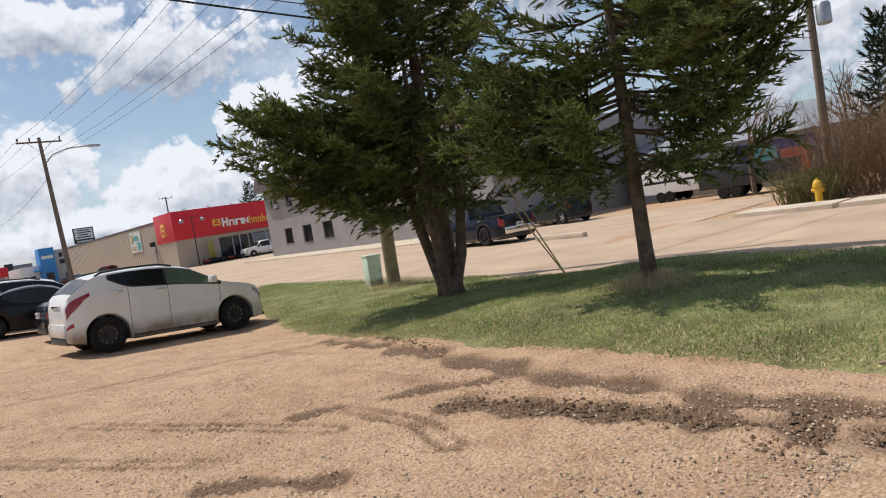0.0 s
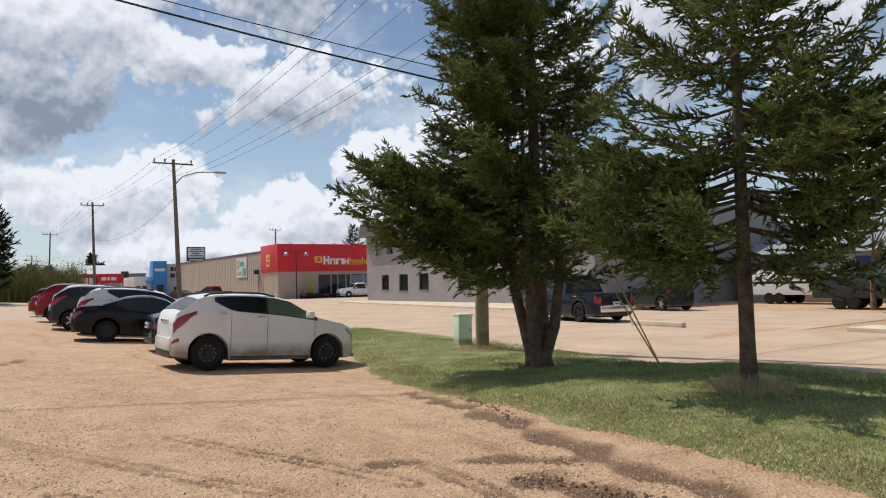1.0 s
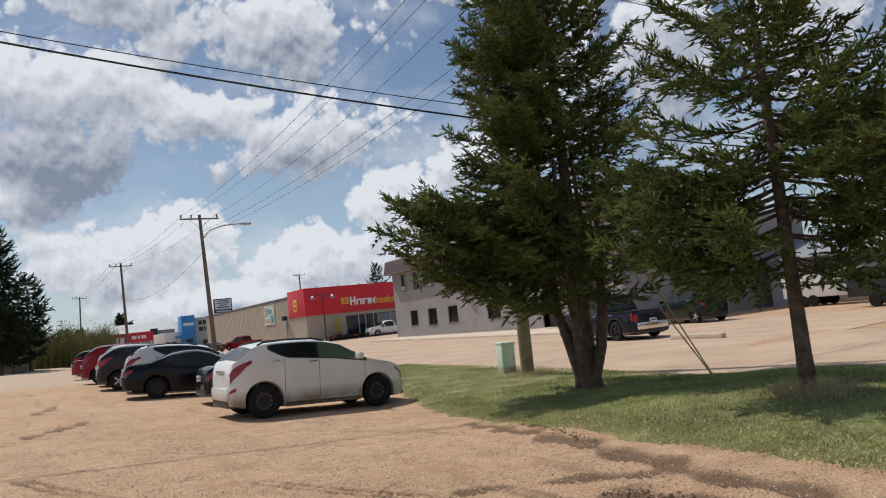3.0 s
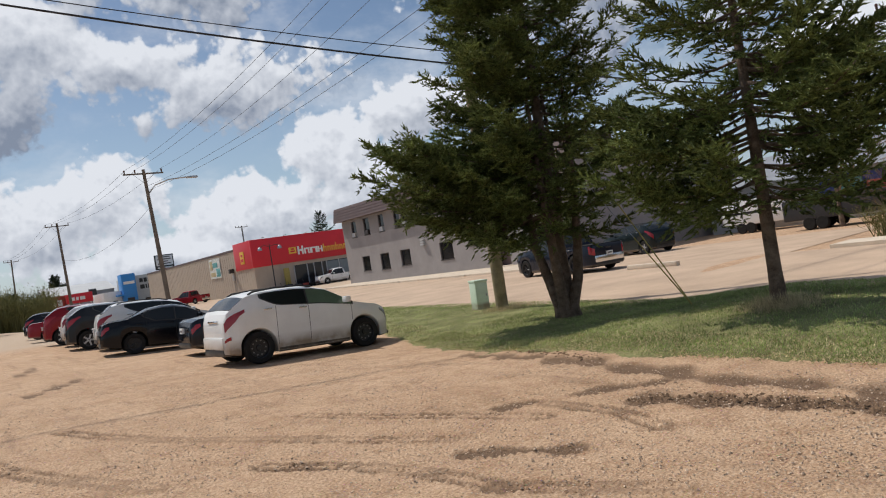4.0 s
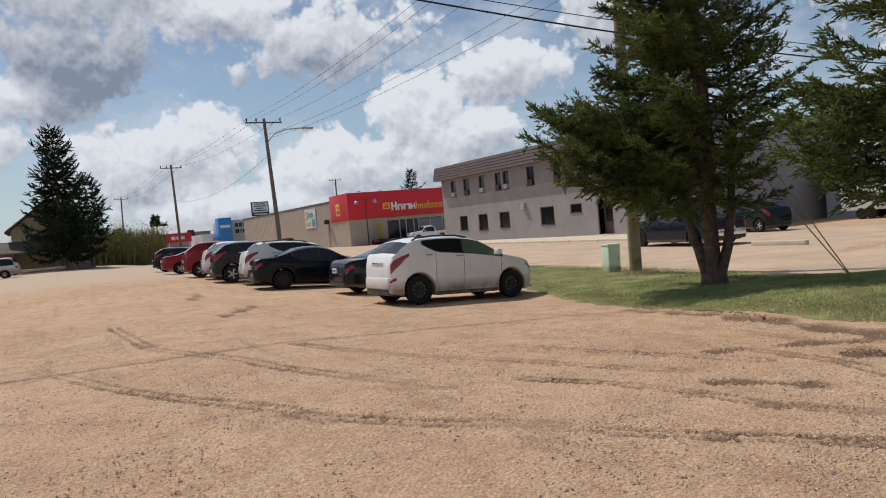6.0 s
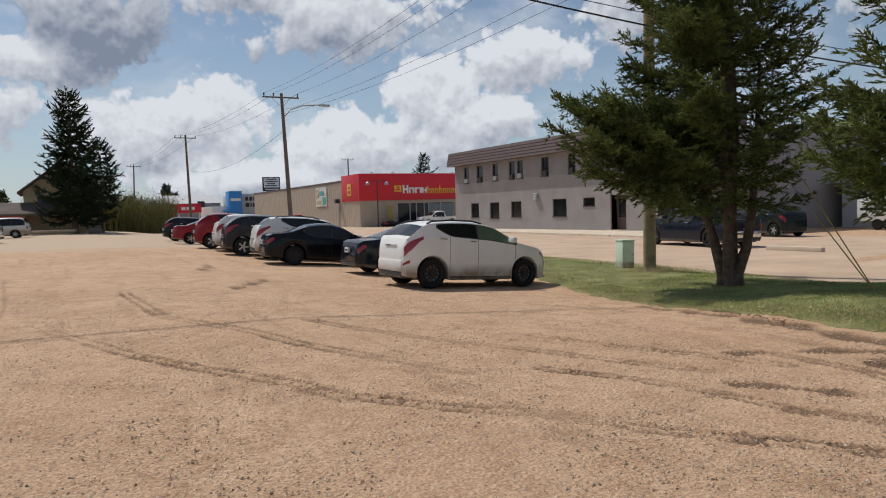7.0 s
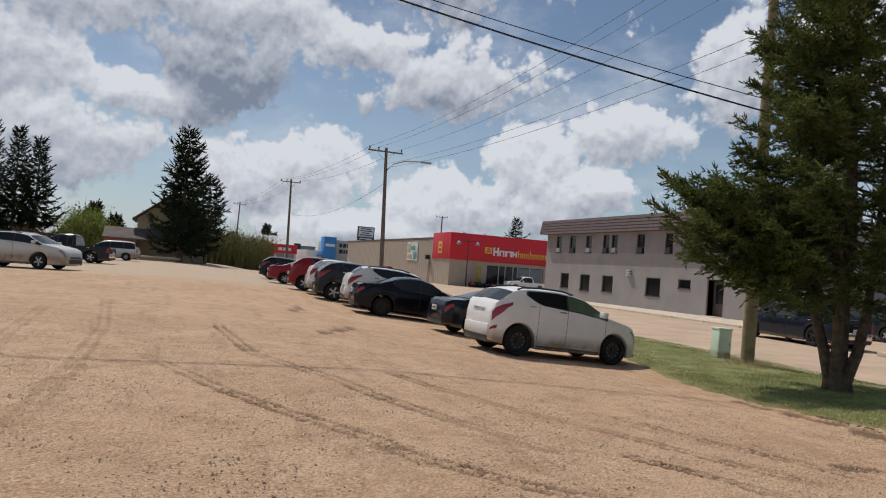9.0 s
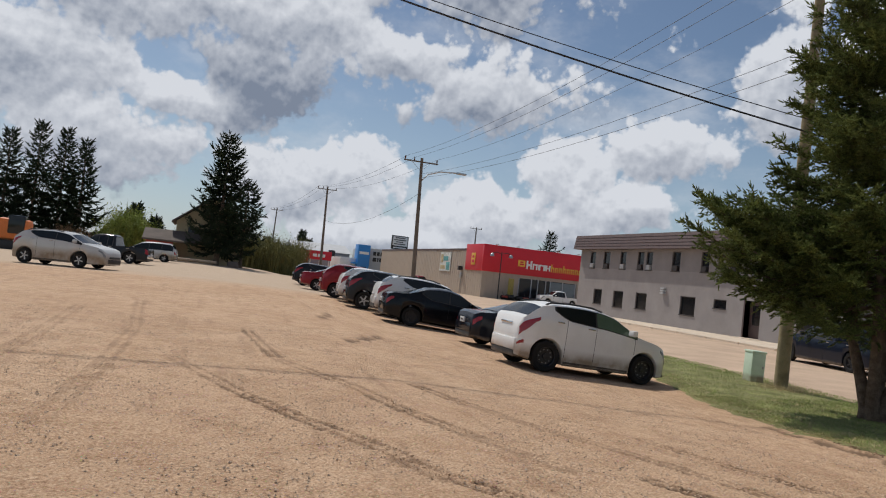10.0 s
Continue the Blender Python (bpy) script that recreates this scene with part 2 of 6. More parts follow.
STUCCO = material("grey_stucco", (0.325, 0.300, 0.295), 0.92, 0, 0.10, 0.7, 35, 0.35, spec=0.2)
FASCIA = material("brown_metal_fascia", (0.105, 0.066, 0.060), 0.55, 0, 0.15, 1.5, 30, 0.1)
ROOFING = material("grey_metal_roof", (0.30, 0.31, 0.33), 0.5, 0.2, 0.12, 0.5, 20, 0.1)
FRAME = material("dark_window_frame", (0.055, 0.045, 0.042), 0.5, 0, 0.1, 3, 40, 0.05)
DOORM = material("brown_door", (0.105, 0.070, 0.066), 0.6, 0, 0.15, 2, 40, 0.1)
WGLASS = glass("dark_window_glass", (0.016, 0.017, 0.02))
PALEGLASS = glass("pale_shop_glass", (0.18, 0.22, 0.24))
TAN = material("tan_metal_siding", (0.46, 0.385, 0.31), 0.75, 0, 0.07, 0.4, 18, 0.15)
RED = material("red_sheet_metal", (0.62, 0.012, 0.028), 0.45, 0, 0.06, 0.5, 20, 0.05)
WHITE = material("white_sign_paint", (0.80, 0.80, 0.78), 0.5, 0, 0.05, 2, 30, 0)
YELLOW = material("yellow_sign_paint", (0.80, 0.50, 0.06), 0.5, 0, 0.06, 2, 30, 0)
BLACK = material("black_paint", (0.022, 0.022, 0.024), 0.5, 0, 0.1, 3, 40, 0.05)
BLUE = material("blue_panel", (0.035, 0.24, 0.62), 0.5, 0, 0.08, 0.6, 20, 0.05)
PALEGREY = material("pale_grey_panel", (0.46, 0.47, 0.48), 0.7, 0, 0.08, 0.5, 20, 0.1)
BOXGREEN = material("pale_green_enamel", (0.60, 0.72, 0.56), 0.45, 0, 0.10, 2.5, 40, 0.05, dirt=(0.32, 0.27, 0.18), dirt_z=0.25)
HYDRANT = material("yellow_hydrant_paint", (0.72, 0.42, 0.035), 0.5, 0, 0.12, 6, 60, 0.1)
GUARD = material("yellow_plastic_guard", (0.34, 0.27, 0.06), 0.5, 0, 0.18, 5, 60, 0.05)
STEEL = material("galvanised_steel", (0.42, 0.43, 0.44), 0.4, 0.8, 0.12, 4, 60, 0.05)
WIRE = material("black_cable", (0.02, 0.02, 0.022), 0.6, 0, 0.1, 3, 40, 0)
CERAMIC = material("brown_insulator", (0.12, 0.06, 0.045), 0.25, 0, 0.1, 8, 60, 0)
RUBBER = material("tyre_rubber", (0.020, 0.019, 0.018), 0.85, 0, 0.25, 6, 60, 0.15, spec=0.2)
RIMBLACK = material("black_steel_rim", (0.020, 0.020, 0.022), 0.4, 0.3, 0.15, 8, 60, 0)
RIMSILVER = material("silver_alloy_rim", (0.55, 0.55, 0.56), 0.35, 0.8, 0.1, 8, 60, 0)
PLASTIC = material("dark_trim_plastic", (0.028, 0.027, 0.026), 0.65, 0, 0.15, 4, 60, 0.05, dirt=(0.24, 0.19, 0.14), dirt_z=0.35)
CARGLASS = glass("tinted_car_glass", (0.014, 0.017, 0.018))
# opaque pane; the green light seen through clear glass is put into its colour
VIEWGLASS = glass("view_coloured_car_glass", (0.11, 0.16, 0.11))
LAMPRED = material("red_lamp_lens", (0.30, 0.012, 0.020), 0.2, 0, 0.15, 9, 70, 0, coat=0.5)
LAMPCLEAR = material("clear_lamp_lens", (0.24, 0.24, 0.235), 0.15, 0.2, 0.1, 9, 70, 0, coat=0.6)
CHROME = material("chrome", (0.65, 0.65, 0.66), 0.15, 1.0, 0.05, 9, 70, 0)
PLATE = material("white_plate", (0.70, 0.70, 0.70), 0.5, 0, 0.05, 9, 70, 0)
ORANGE = material("orange_machine_paint", (0.72, 0.20, 0.045), 0.5, 0, 0.12, 1.5, 30, 0.05)
HOUSEWALL = material("tan_house_siding", (0.44, 0.375, 0.24), 0.85, 0, 0.08, 0.6, 20, 0.1)
SHINGLE = material("brown_roof_shingle", (0.13, 0.105, 0.09), 0.95, 0, 0.2, 0.8, 20, 0.3)
TIMBER = material("grey_timber", (0.36, 0.28, 0.20), 0.9, 0, 0.2, 3, 40, 0.3)
BRICKRED = material("faded_red_paint", (0.42, 0.07, 0.05), 0.8, 0, 0.15, 1, 30, 0.1)
MURALS = [material("mural_" + n, c, 0.7, 0, 0.3, 2.0, 12, 0) for n, c in (("white", (0.66, 0.68, 0.64)), ("teal", (0.12, 0.36, 0.36)), ("sand", (0.50, 0.42, 0.24)), ("red", (0.55, 0.10, 0.08)), ("navy", (0.05, 0.07, 0.22)))]

# ---- mesh helpers ----


def lerp_list(v, xs, ys):
    return float(np.interp(v, xs, ys))


def smooth(a, b, v):
    u = np.clip((v - a) / (b - a), 0, 1)
    return u * u * (3 - 2 * u)


def gz(x, y):
    """Height of the ground: the yard is a little higher than the road."""
    x, y = np.asarray(x, float), np.asarray(y, float)
    b = np.interp(x, [-12, -7, 0, 5, 7.5, 10, 14, 20, 32], [0.35, 0.33, 0.25, -0.04, -0.19, -0.15, -0.12, -0.02, -0.1])
    b = b + (1 - smooth(4, 10, x)) * smooth(-20, -2, x) * np.clip((y - 14) * 0.015, 0, 0.3)
    b = b + 0.3 * smooth(3, 9, x) * (1 - smooth(12, 16, x)) * (1 - smooth(5.5, 10, y))
    return b * (1 - smooth(120, 400, np.hypot(x, y)))


def mesh_from(name, verts, faces, mat=None, flat=False):
    me = bpy.data.meshes.new(name)
    me.from_pydata([tuple(v) for v in verts], [], [tuple(int(i) for i in f) for f in faces])
    if mat:
        me.materials.append(mat)
    if not flat:
        me.shade_smooth()
        me.set_sharp_from_angle(angle=radians(38))
    me.update()
    return me


def tri_mesh(name, verts, mat):
    """A mesh of loose triangles from an array (n, 3, 3)."""
    v = np.asarray(verts, np.float32).reshape(-1, 3)
    n = len(v) // 3
    me = bpy.data.meshes.new(name)
    me.vertices.add(len(v))
    me.vertices.foreach_set("co", v.ravel())
    me.loops.add(len(v))
    me.loops.foreach_set("vertex_index", np.arange(len(v), dtype=np.int32))
    me.polygons.add(n)
    me.polygons.foreach_set("loop_start", np.arange(0, 3 * n, 3, dtype=np.int32))
    me.update(calc_edges=True)
    me.materials.append(mat)
    return me


def part(name, me, parent=None, label=""):
    ob = new(name, me)
    if parent is not None:
        ob.parent = parent
    if label:
        ob["label"] = label
    return ob


def thing(name, label, category, group="", kind="", at=None):
    ob = new(name)
    if at is not None:
        ob.matrix_world = at
    return tagged(ob, label, category, group, kind)


def box_mesh(name, lo, hi, mat, bevel=0.01):
    bm = bmesh.new()
    bmesh.ops.create_cube(bm, size=1)
    c, s = [(a + b) / 2 for a, b in zip(lo, hi)], [b - a for a, b in zip(lo, hi)]
    for v in bm.verts:
        v.co = Vector((v.co.x * s[0] + c[0], v.co.y * s[1] + c[1], v.co.z * s[2] + c[2]))
    if bevel:
        bmesh.ops.bevel(bm, geom=bm.edges[:], offset=min(bevel, min(s) * 0.3), segments=2, affect="EDGES", profile=0.6)
    me = bpy.data.meshes.new(name)
    bm.to_mesh(me)
    bm.free()
    me.materials.append(mat)
    me.shade_smooth()
    me.set_sharp_from_angle(angle=radians(40))
    return me


def tube_mesh(name, pts, radii, mat, sides=10, cap=True):
    """A tapered tube along points."""
    pts = [Vector(p) for p in pts]
    if not hasattr(radii, "__len__"):
        radii = [radii] * len(pts)
    verts, faces = [], []
    for i, p in enumerate(pts):
        d = (pts[min(i + 1, len(pts) - 1)] - pts[max(i - 1, 0)]).normalized()
        a = d.orthogonal().normalized() if abs(d.z) < 0.95 else Vector((1, 0, 0))
        a = (a - d * a.dot(d)).normalized()
        b = d.cross(a)
        for k in range(sides):
            t = 2 * math.pi * k / sides
            verts.append(p + (a * math.cos(t) + b * math.sin(t)) * radii[i])
    for i in range(len(pts) - 1):
        for k in range(sides):
            k2 = (k + 1) % sides
            faces.append((i * sides + k, i * sides + k2, (i + 1) * sides + k2, (i + 1) * sides + k))
    if cap:
        faces.append(tuple(range(sides))[::-1])
        faces.append(tuple(range((len(pts) - 1) * sides, len(pts) * sides)))
    return mesh_from(name, verts, faces, mat)


def lathe_mesh(name, prof, mat, sides=24, axis="y"):
    """Profile (radius, along) turned round an axis."""
    verts, faces = [], []
    for r, h in prof:
        for k in range(sides):
            t = 2 * math.pi * k / sides
            c, s = r * math.cos(t), r * math.sin(t)
            verts.append((c, h, s) if axis == "y" else (c, s, h))
    n = len(prof)
    for i in range(n - 1):
        for k in range(sides):
            k2 = (k + 1) % sides
            faces.append((i * sides + k, i * sides + k2, (i + 1) * sides + k2, (i + 1) * sides + k))
    return mesh_from(name, verts, faces, mat)


# ---- ground ----
TRACKS = [
    [(-2.0, 16.1), (-1.7, 11.1), (-0.9, 9.2), (-0.5, 7.4), (-0.1, 6.3), (0.4, 5.1)],
    [(-3.4, 10.7), (-2.4, 7.8), (-1.9, 6.7), (-1.2, 5.4), (-1.0, 4.6)],
    [(4.3, 4.4), (4.35, 3.4), (4.1, 2.7)],
    [(-1.2, 5.1), (-0.6, 4.2), (0.3, 3.2), (1.1, 2.2), (1.9, 1.4)],
    [(1.3, 4.9), (1.8, 4.2), (2.1, 3.4), (2.2, 2.6), (2.9, 1.6)],
    [(-4.3, 6.0), (-4.2, 9.7), (-4.2, 14.5), (-4.6, 21.0)],
    [(-5.6, 7.0), (-5.5, 11.0), (-5.7, 18.0)],
    [(0.2, 9.6), (0.9, 7.6), (1.9, 5.8), (2.9, 4.2)],
    [(2.6, 7.0), (3.4, 5.4), (3.9, 4.0)],
]
PUDDLES = [((2.60, 3.61), (3.32, 2.95), 0.13), ((4.9, 3.5), (5.2, 1.4), 0.26), ((5.15, 1.35), (5.3, 0.7), 0.24), ((5.4, 0.3), (5.0, -0.4), 0.3),
           ((0.3, 15.4), (1.5, 17.3), 0.16), ((0.5, 21.0), (1.1, 23.0), 0.2), ((4.0, 4.8), (5.6, 3.9), 0.13), ((7.0, 9.5), (6.2, 6.0), 0.22), ((6.2, 6.0), (5.75, 3.2), 0.24), ((5.75, 3.2), (5.6, -1.0), 0.22)]


def seg_dist(X, Y, a, b):
    a, b = np.array(a), np.array(b)
    d = b - a
    t = np.clip(((X - a[0]) * d[0] + (Y - a[1]) * d[1]) / (d @ d), 0, 1)
    return np.hypot(X - a[0] - t * d[0], Y - a[1] - t * d[1])


def along(X, Y, a, b):
    d = np.array(b) - np.array(a)
    return ((X - a[0]) * d[0] + (Y - a[1]) * d[1]) / np.hypot(*d)


def grow(start, step, ratio, end):
    out, v = [], start
    while abs(v) < end:
        step *= ratio
        v += step
        out.append(v)
    return out


def build_ground():
    xs = sorted([-x for x in grow(6.0, 0.08, 1.13, 3000)] + list(np.arange(-6.0, 7.01, 0.042)) + grow(7.0, 0.08, 1.13, 3000))
    ys = sorted([-y for y in grow(0.0, 0.08, 1.15, 3000)] + list(np.arange(0.0, 13.01, 0.042)) + grow(13.0, 0.08, 1.09, 3000))
    X, Y = np.meshgrid(xs, ys)
    Z = gz(X, Y)
    tr = np.zeros_like(X)
    wob = 0.05 * np.sin(X * 7 + Y * 3) + 0.05 * np.sin(X * 3.1 - Y * 8.3)
    patchy = 0.66 + 0.34 * np.sin(X * 1.9 + 2.2 * np.sin(Y * 0.8)) * np.sin(Y * 1.4 + X)
    for k, line in enumerate(TRACKS):
        worn = 0.45 if k in (5, 6) else 1.0
        for a, b in zip(line, line[1:]):
            d = seg_dist(X, Y, a, b)
            tr = np.maximum(tr, (1 - smooth(0.02, 0.055, np.abs(np.abs(d) - 0.085) + wob * 0.30 + 0.018 * np.sin(along(X, Y, a, b) * 90) * (d < 0.16))) * patchy * worn)
    for a, b, w in PUDDLES:
        tr = np.maximum(tr, (1 - smooth(w * 0.4, w * 1.2, seg_dist(X, Y, a, b) + wob * 1.5)) * 0.9)
    rng = np.random.default_rng(3)
    near = smooth(-9, -5, X) * (1 - smooth(7, 10, X)) * (1 - smooth(14, 22, Y))
    bumps = 0.010 * np.sin(X * 2.3 + 1.7 * np.sin(Y * 1.1)) * np.sin(Y * 1.9) + rng.normal(0, 0.0035, X.shape)
    Z = Z + near * bumps - 0.022 * tr * near + 0.02 * near * np.where((tr > 0.15) & (tr < 0.5), 1, 0)
    n, m = len(ys), len(xs)
    idx = np.arange(n * m).reshape(n, m)
    faces = np.stack([idx[:-1, :-1], idx[:-1, 1:], idx[1:, 1:], idx[1:, :-1]], -1).reshape(-1, 4)
    me = mesh_from("ground", np.stack([X, Y, Z], -1).reshape(-1, 3), faces, GRAVEL, flat=True)
    me.shade_smooth()
    att = me.attributes.new("track", "FLOAT", "POINT")
    att.data.foreach_set("value", tr.ravel().astype(np.float32))
    tagged(part("ground", me), "packed tan gravel and dirt yard with tyre ruts", "ground", kind="structure")


build_ground()

GRASS_Y = [-60, -8, 0.5, 3, 5, 8.5, 12, 14, 16, 20, 26]
GRASS_L = [6.0, 6.1, 6.25, 6.35, 6.3, 7.0, 7.45, 8.0, 8.7, 10.0, 13.4]
GRASS_R = [11.6, 11.6, 11.75, 12.0, 12.25, 12.7, 13.15, 13.4, 13.6, 13.8, 13.9]


def strip(name, ys, left, right, lift, mat, nx=14, wob=0.0, seed=1):
    rng = np.random.default_rng(seed)
    verts, faces = [], []
    for j, y in enumerate(ys):
        l, r = left(y) + wob * rng.normal(), right(y) + wob * rng.normal()
        for i in range(nx + 1):
            x = l + (r - l) * i / nx
            edge = min(1.0, 4.0 * i / nx, 4.0 * (nx - i) / nx)
            verts.append((x, y, float(gz(x, y)) + (lift * edge if wob else lift) - (0.03 if wob and edge == 0 else 0)))
    for j in range(len(ys) - 1):
        for i in range(nx):
            a = j * (nx + 1) + i
            faces.append((a, a + 1, a + nx + 2, a + nx + 1))
    return mesh_from(name, verts, faces, mat, flat=True)


def grass_l(y):
    return lerp_list(y, GRASS_Y, GRASS_L)


def grass_r(y):
    return lerp_list(y, GRASS_Y, GRASS_R)


road = part("road", strip("road", list(np.arange(-60, 30, 1.5)) + list(np.arange(30, 420, 10)), lambda y: lerp_list(y, GRASS_Y + [45, 420], [v - 0.25 for v in GRASS_R] + [14.5, 14.5]),
            lambda y: lerp_list(y, [-60, 6, 12.4, 13.0, 26.4, 27.0, 62, 66, 90, 420], [21.8, 22.0, 22.4, 33.6, 33.6, 26.2, 28.6, 30.6, 30.6, 30.6]), 0.012, ROAD, 24))
tagged(road, "dusty tan asphalt street", "road", kind="structure")
lawn = part("grass_strip", strip("grass_strip", list(np.arange(-60, -8, 2.0)) + list(np.arange(-8, 26.2, 0.3)), grass_l, grass_r, 0.05, SOIL, 18, 0.07, 4))
tagged(lawn, "green spring grass verge between yard and street", "grass", kind="structure")


def build_blades():
    """Grass blades and dry stalks on the verge."""
    rng = np.random.default_rng(11)
    for name, mat, n, hgt, label, pw in (("grass_blades", BLADE, 170000, 0.034, "short green grass blades", 1.0), ("dry_grass", DRY, 60000, 0.035, "dry straw-coloured stalks and leaf litter in the grass", 1.0)):
        y = rng.uniform(-6, 25.5, n)
        y = np.where(rng.random(n) < 0.55, rng.uniform(-3, 13, n), y)
        l, r = np.interp(y, GRASS_Y, GRASS_L), np.interp(y, GRASS_Y, GRASS_R)
        u = rng.random(n)
        if name == "dry_grass":
            u = np.where(rng.random(n) < 0.6, rng.random(n) ** 2 * 0.25, u)
        x = l + (r - l) * u + rng.normal(0, 0.05, n)
        patch = np.sin(x * 2.1 + 1.3 * np.sin(y * 1.7)) * np.sin(y * 1.3 + x * 0.7)
        keep = (patch + rng.normal(0, 0.5, n) > -0.75) & (u > 0.012 + 0.04 * rng.random(n))
        x, y, u = x[keep], y[keep], u[keep]
        n = len(x)
        z = gz(x, y) + 0.04
        h = hgt * rng.uniform(0.5, 1.4, n) * (0.45 + 0.55 * smooth(0.0, 0.2, u))
        a = rng.uniform(0, 2 * np.pi, n)
        w = rng.uniform(0.004, 0.009, n)
        lean = rng.normal(0, 0.4 if name == "grass_blades" else 1.0, (n, 2)) * h[:, None]
        P = np.stack([x, y, z], -1)
        side = np.stack([np.cos(a) * w, np.sin(a) * w, np.zeros(n)], -1)
        tip = P + np.concatenate([lean, h[:, None]], -1)
        ob = part(name, tri_mesh(name, np.stack([P - side, P + side, tip], 1), mat))
        tagged(ob, label, "grass", kind="stuff")


build_blades()


def scatter_stones(name, n, area, size, mat, label, category, seed):
    """Small faceted stones lying on the ground."""
    rng = np.random.default_rng(seed)
    octa = np.array([(1, 0, 0), (0, 1, 0), (-1, 0, 0), (0, -1, 0), (0, 0, 0.7), (0, 0, -0.5)], float)
    f = np.array([(0, 1, 4), (1, 2, 4), (2, 3, 4), (3, 0, 4)])
    x, y = area(rng, n)
    s = size[0] + (size[1] - size[0]) * rng.random(n) ** 3
    a = rng.uniform(0, 6.283, n)
    v = octa[None] * (s[:, None, None] * rng.uniform(0.6, 1.2, (n, 6, 3)))
    c, sn = np.cos(a)[:, None], np.sin(a)[:, None]
    v = np.stack([v[..., 0] * c - v[..., 1] * sn, v[..., 0] * sn + v[..., 1] * c, v[..., 2]], -1)
    v += np.stack([x, y, gz(x, y) + s * 0.1], -1)[:, None]
    ob = part(name, tri_mesh(name, v[:, f].reshape(-1, 3, 3), mat))
    tagged(ob, label, category, kind="stuff")


scatter_stones("gravel", 90000, lambda r, n: (r.uniform(-8, 6.2, n), 0.3 + 17 * r.random(n) ** 1.6), (0.004, 0.017), STONE, "loose pale gravel stones on the yard", "gravel", 5)


def clod_area(r, n):
    k = r.integers(0, 5, n)
    a = np.array([(4.85, 3.6), (5.1, 2.6), (5.15, 1.4), (4.95, 0.9), (6.2, 5.5)])[k]
    b = np.array([(5.15, 2.5), (5.2, 1.5), (5.45, 0.8), (5.4, 0.2), (7.3, 8.5)])[k]
    t = r.random((n, 1))
    p = a + (b - a) * t + r.normal(0, 0.10, (n, 2))
    return p[:, 0], p[:, 1]


scatter_stones("mud_clods", 1500, clod_area, (0.006, 0.034), MUD, "dark damp clods of churned mud beside the ruts", "mud", 6)

def tread_area(r, n):
    segs = [(a, b) for line in TRACKS for a, b in zip(line, line[1:])]
    k = r.integers(0, len(segs), n)
    a, b = np.array([q[0] for q in segs])[k], np.array([q[1] for q in segs])[k]
    d = (b - a) / np.linalg.norm(b - a, axis=1, keepdims=True)
    lat = np.stack([-d[:, 1], d[:, 0]], 1) * (r.choice((-0.11, 0.0, 0.11), n) + r.normal(0, 0.025, n))[:, None]
    p = a + (b - a) * r.random((n, 1)) + lat
    return p[:, 0], p[:, 1]


scatter_stones("track_crumbs", 6000, tread_area, (0.003, 0.013), CRUMB, "brown crumbs of soil along the tyre tracks", "mud", 8)

# kerbs and pavement over the street


def kerb(name, a, b, back, mat, label):
    n = max(2, int((Vector(b) - Vector(a)).length / 3))
    for k in range(n):
        p, q = Vector(a).lerp(Vector(b), k / n), Vector(a).lerp(Vector(b), (k + 1) / n - 0.004)
        d = (q - p).normalized()
        side = Vector((-d.y, d.x)) * back
        z = float(gz(p.x, p.y))
        pts = [p, q, q + side, p + side]
        vs = [(c.x, c.y, z - 0.1) for c in pts] + [(c.x, c.y, z + h) for c, h in zip(pts, (0.13, 0.13, 0.15, 0.15))]
        me = mesh_from("slab", vs, [(0, 1, 5, 4), (1, 2, 6, 5), (2, 3, 7, 6), (3, 0, 4, 7), (4, 5, 6, 7)], mat)
        if k == 0:
            root = tagged(new(name), label, "pavement", kind="structure")
        part("slab", me, root)


kerb("pavement_shop", (26.2, 27.2), (28.6, 62.0), -5.2, CONCRETE, "pale concrete pavement along the grey building")
kerb("pavement_corner", (21.8, -40.0), (22.3, 10.8), -1.3, CONCRETE, "pale concrete kerb and walk beside the hydrant")

# ---- buildings ----


def slab_box(name, lo, hi, mat, parent, label="", bevel=0.0):
    return part(name, box_mesh(name, lo, hi, mat, bevel), parent, label)


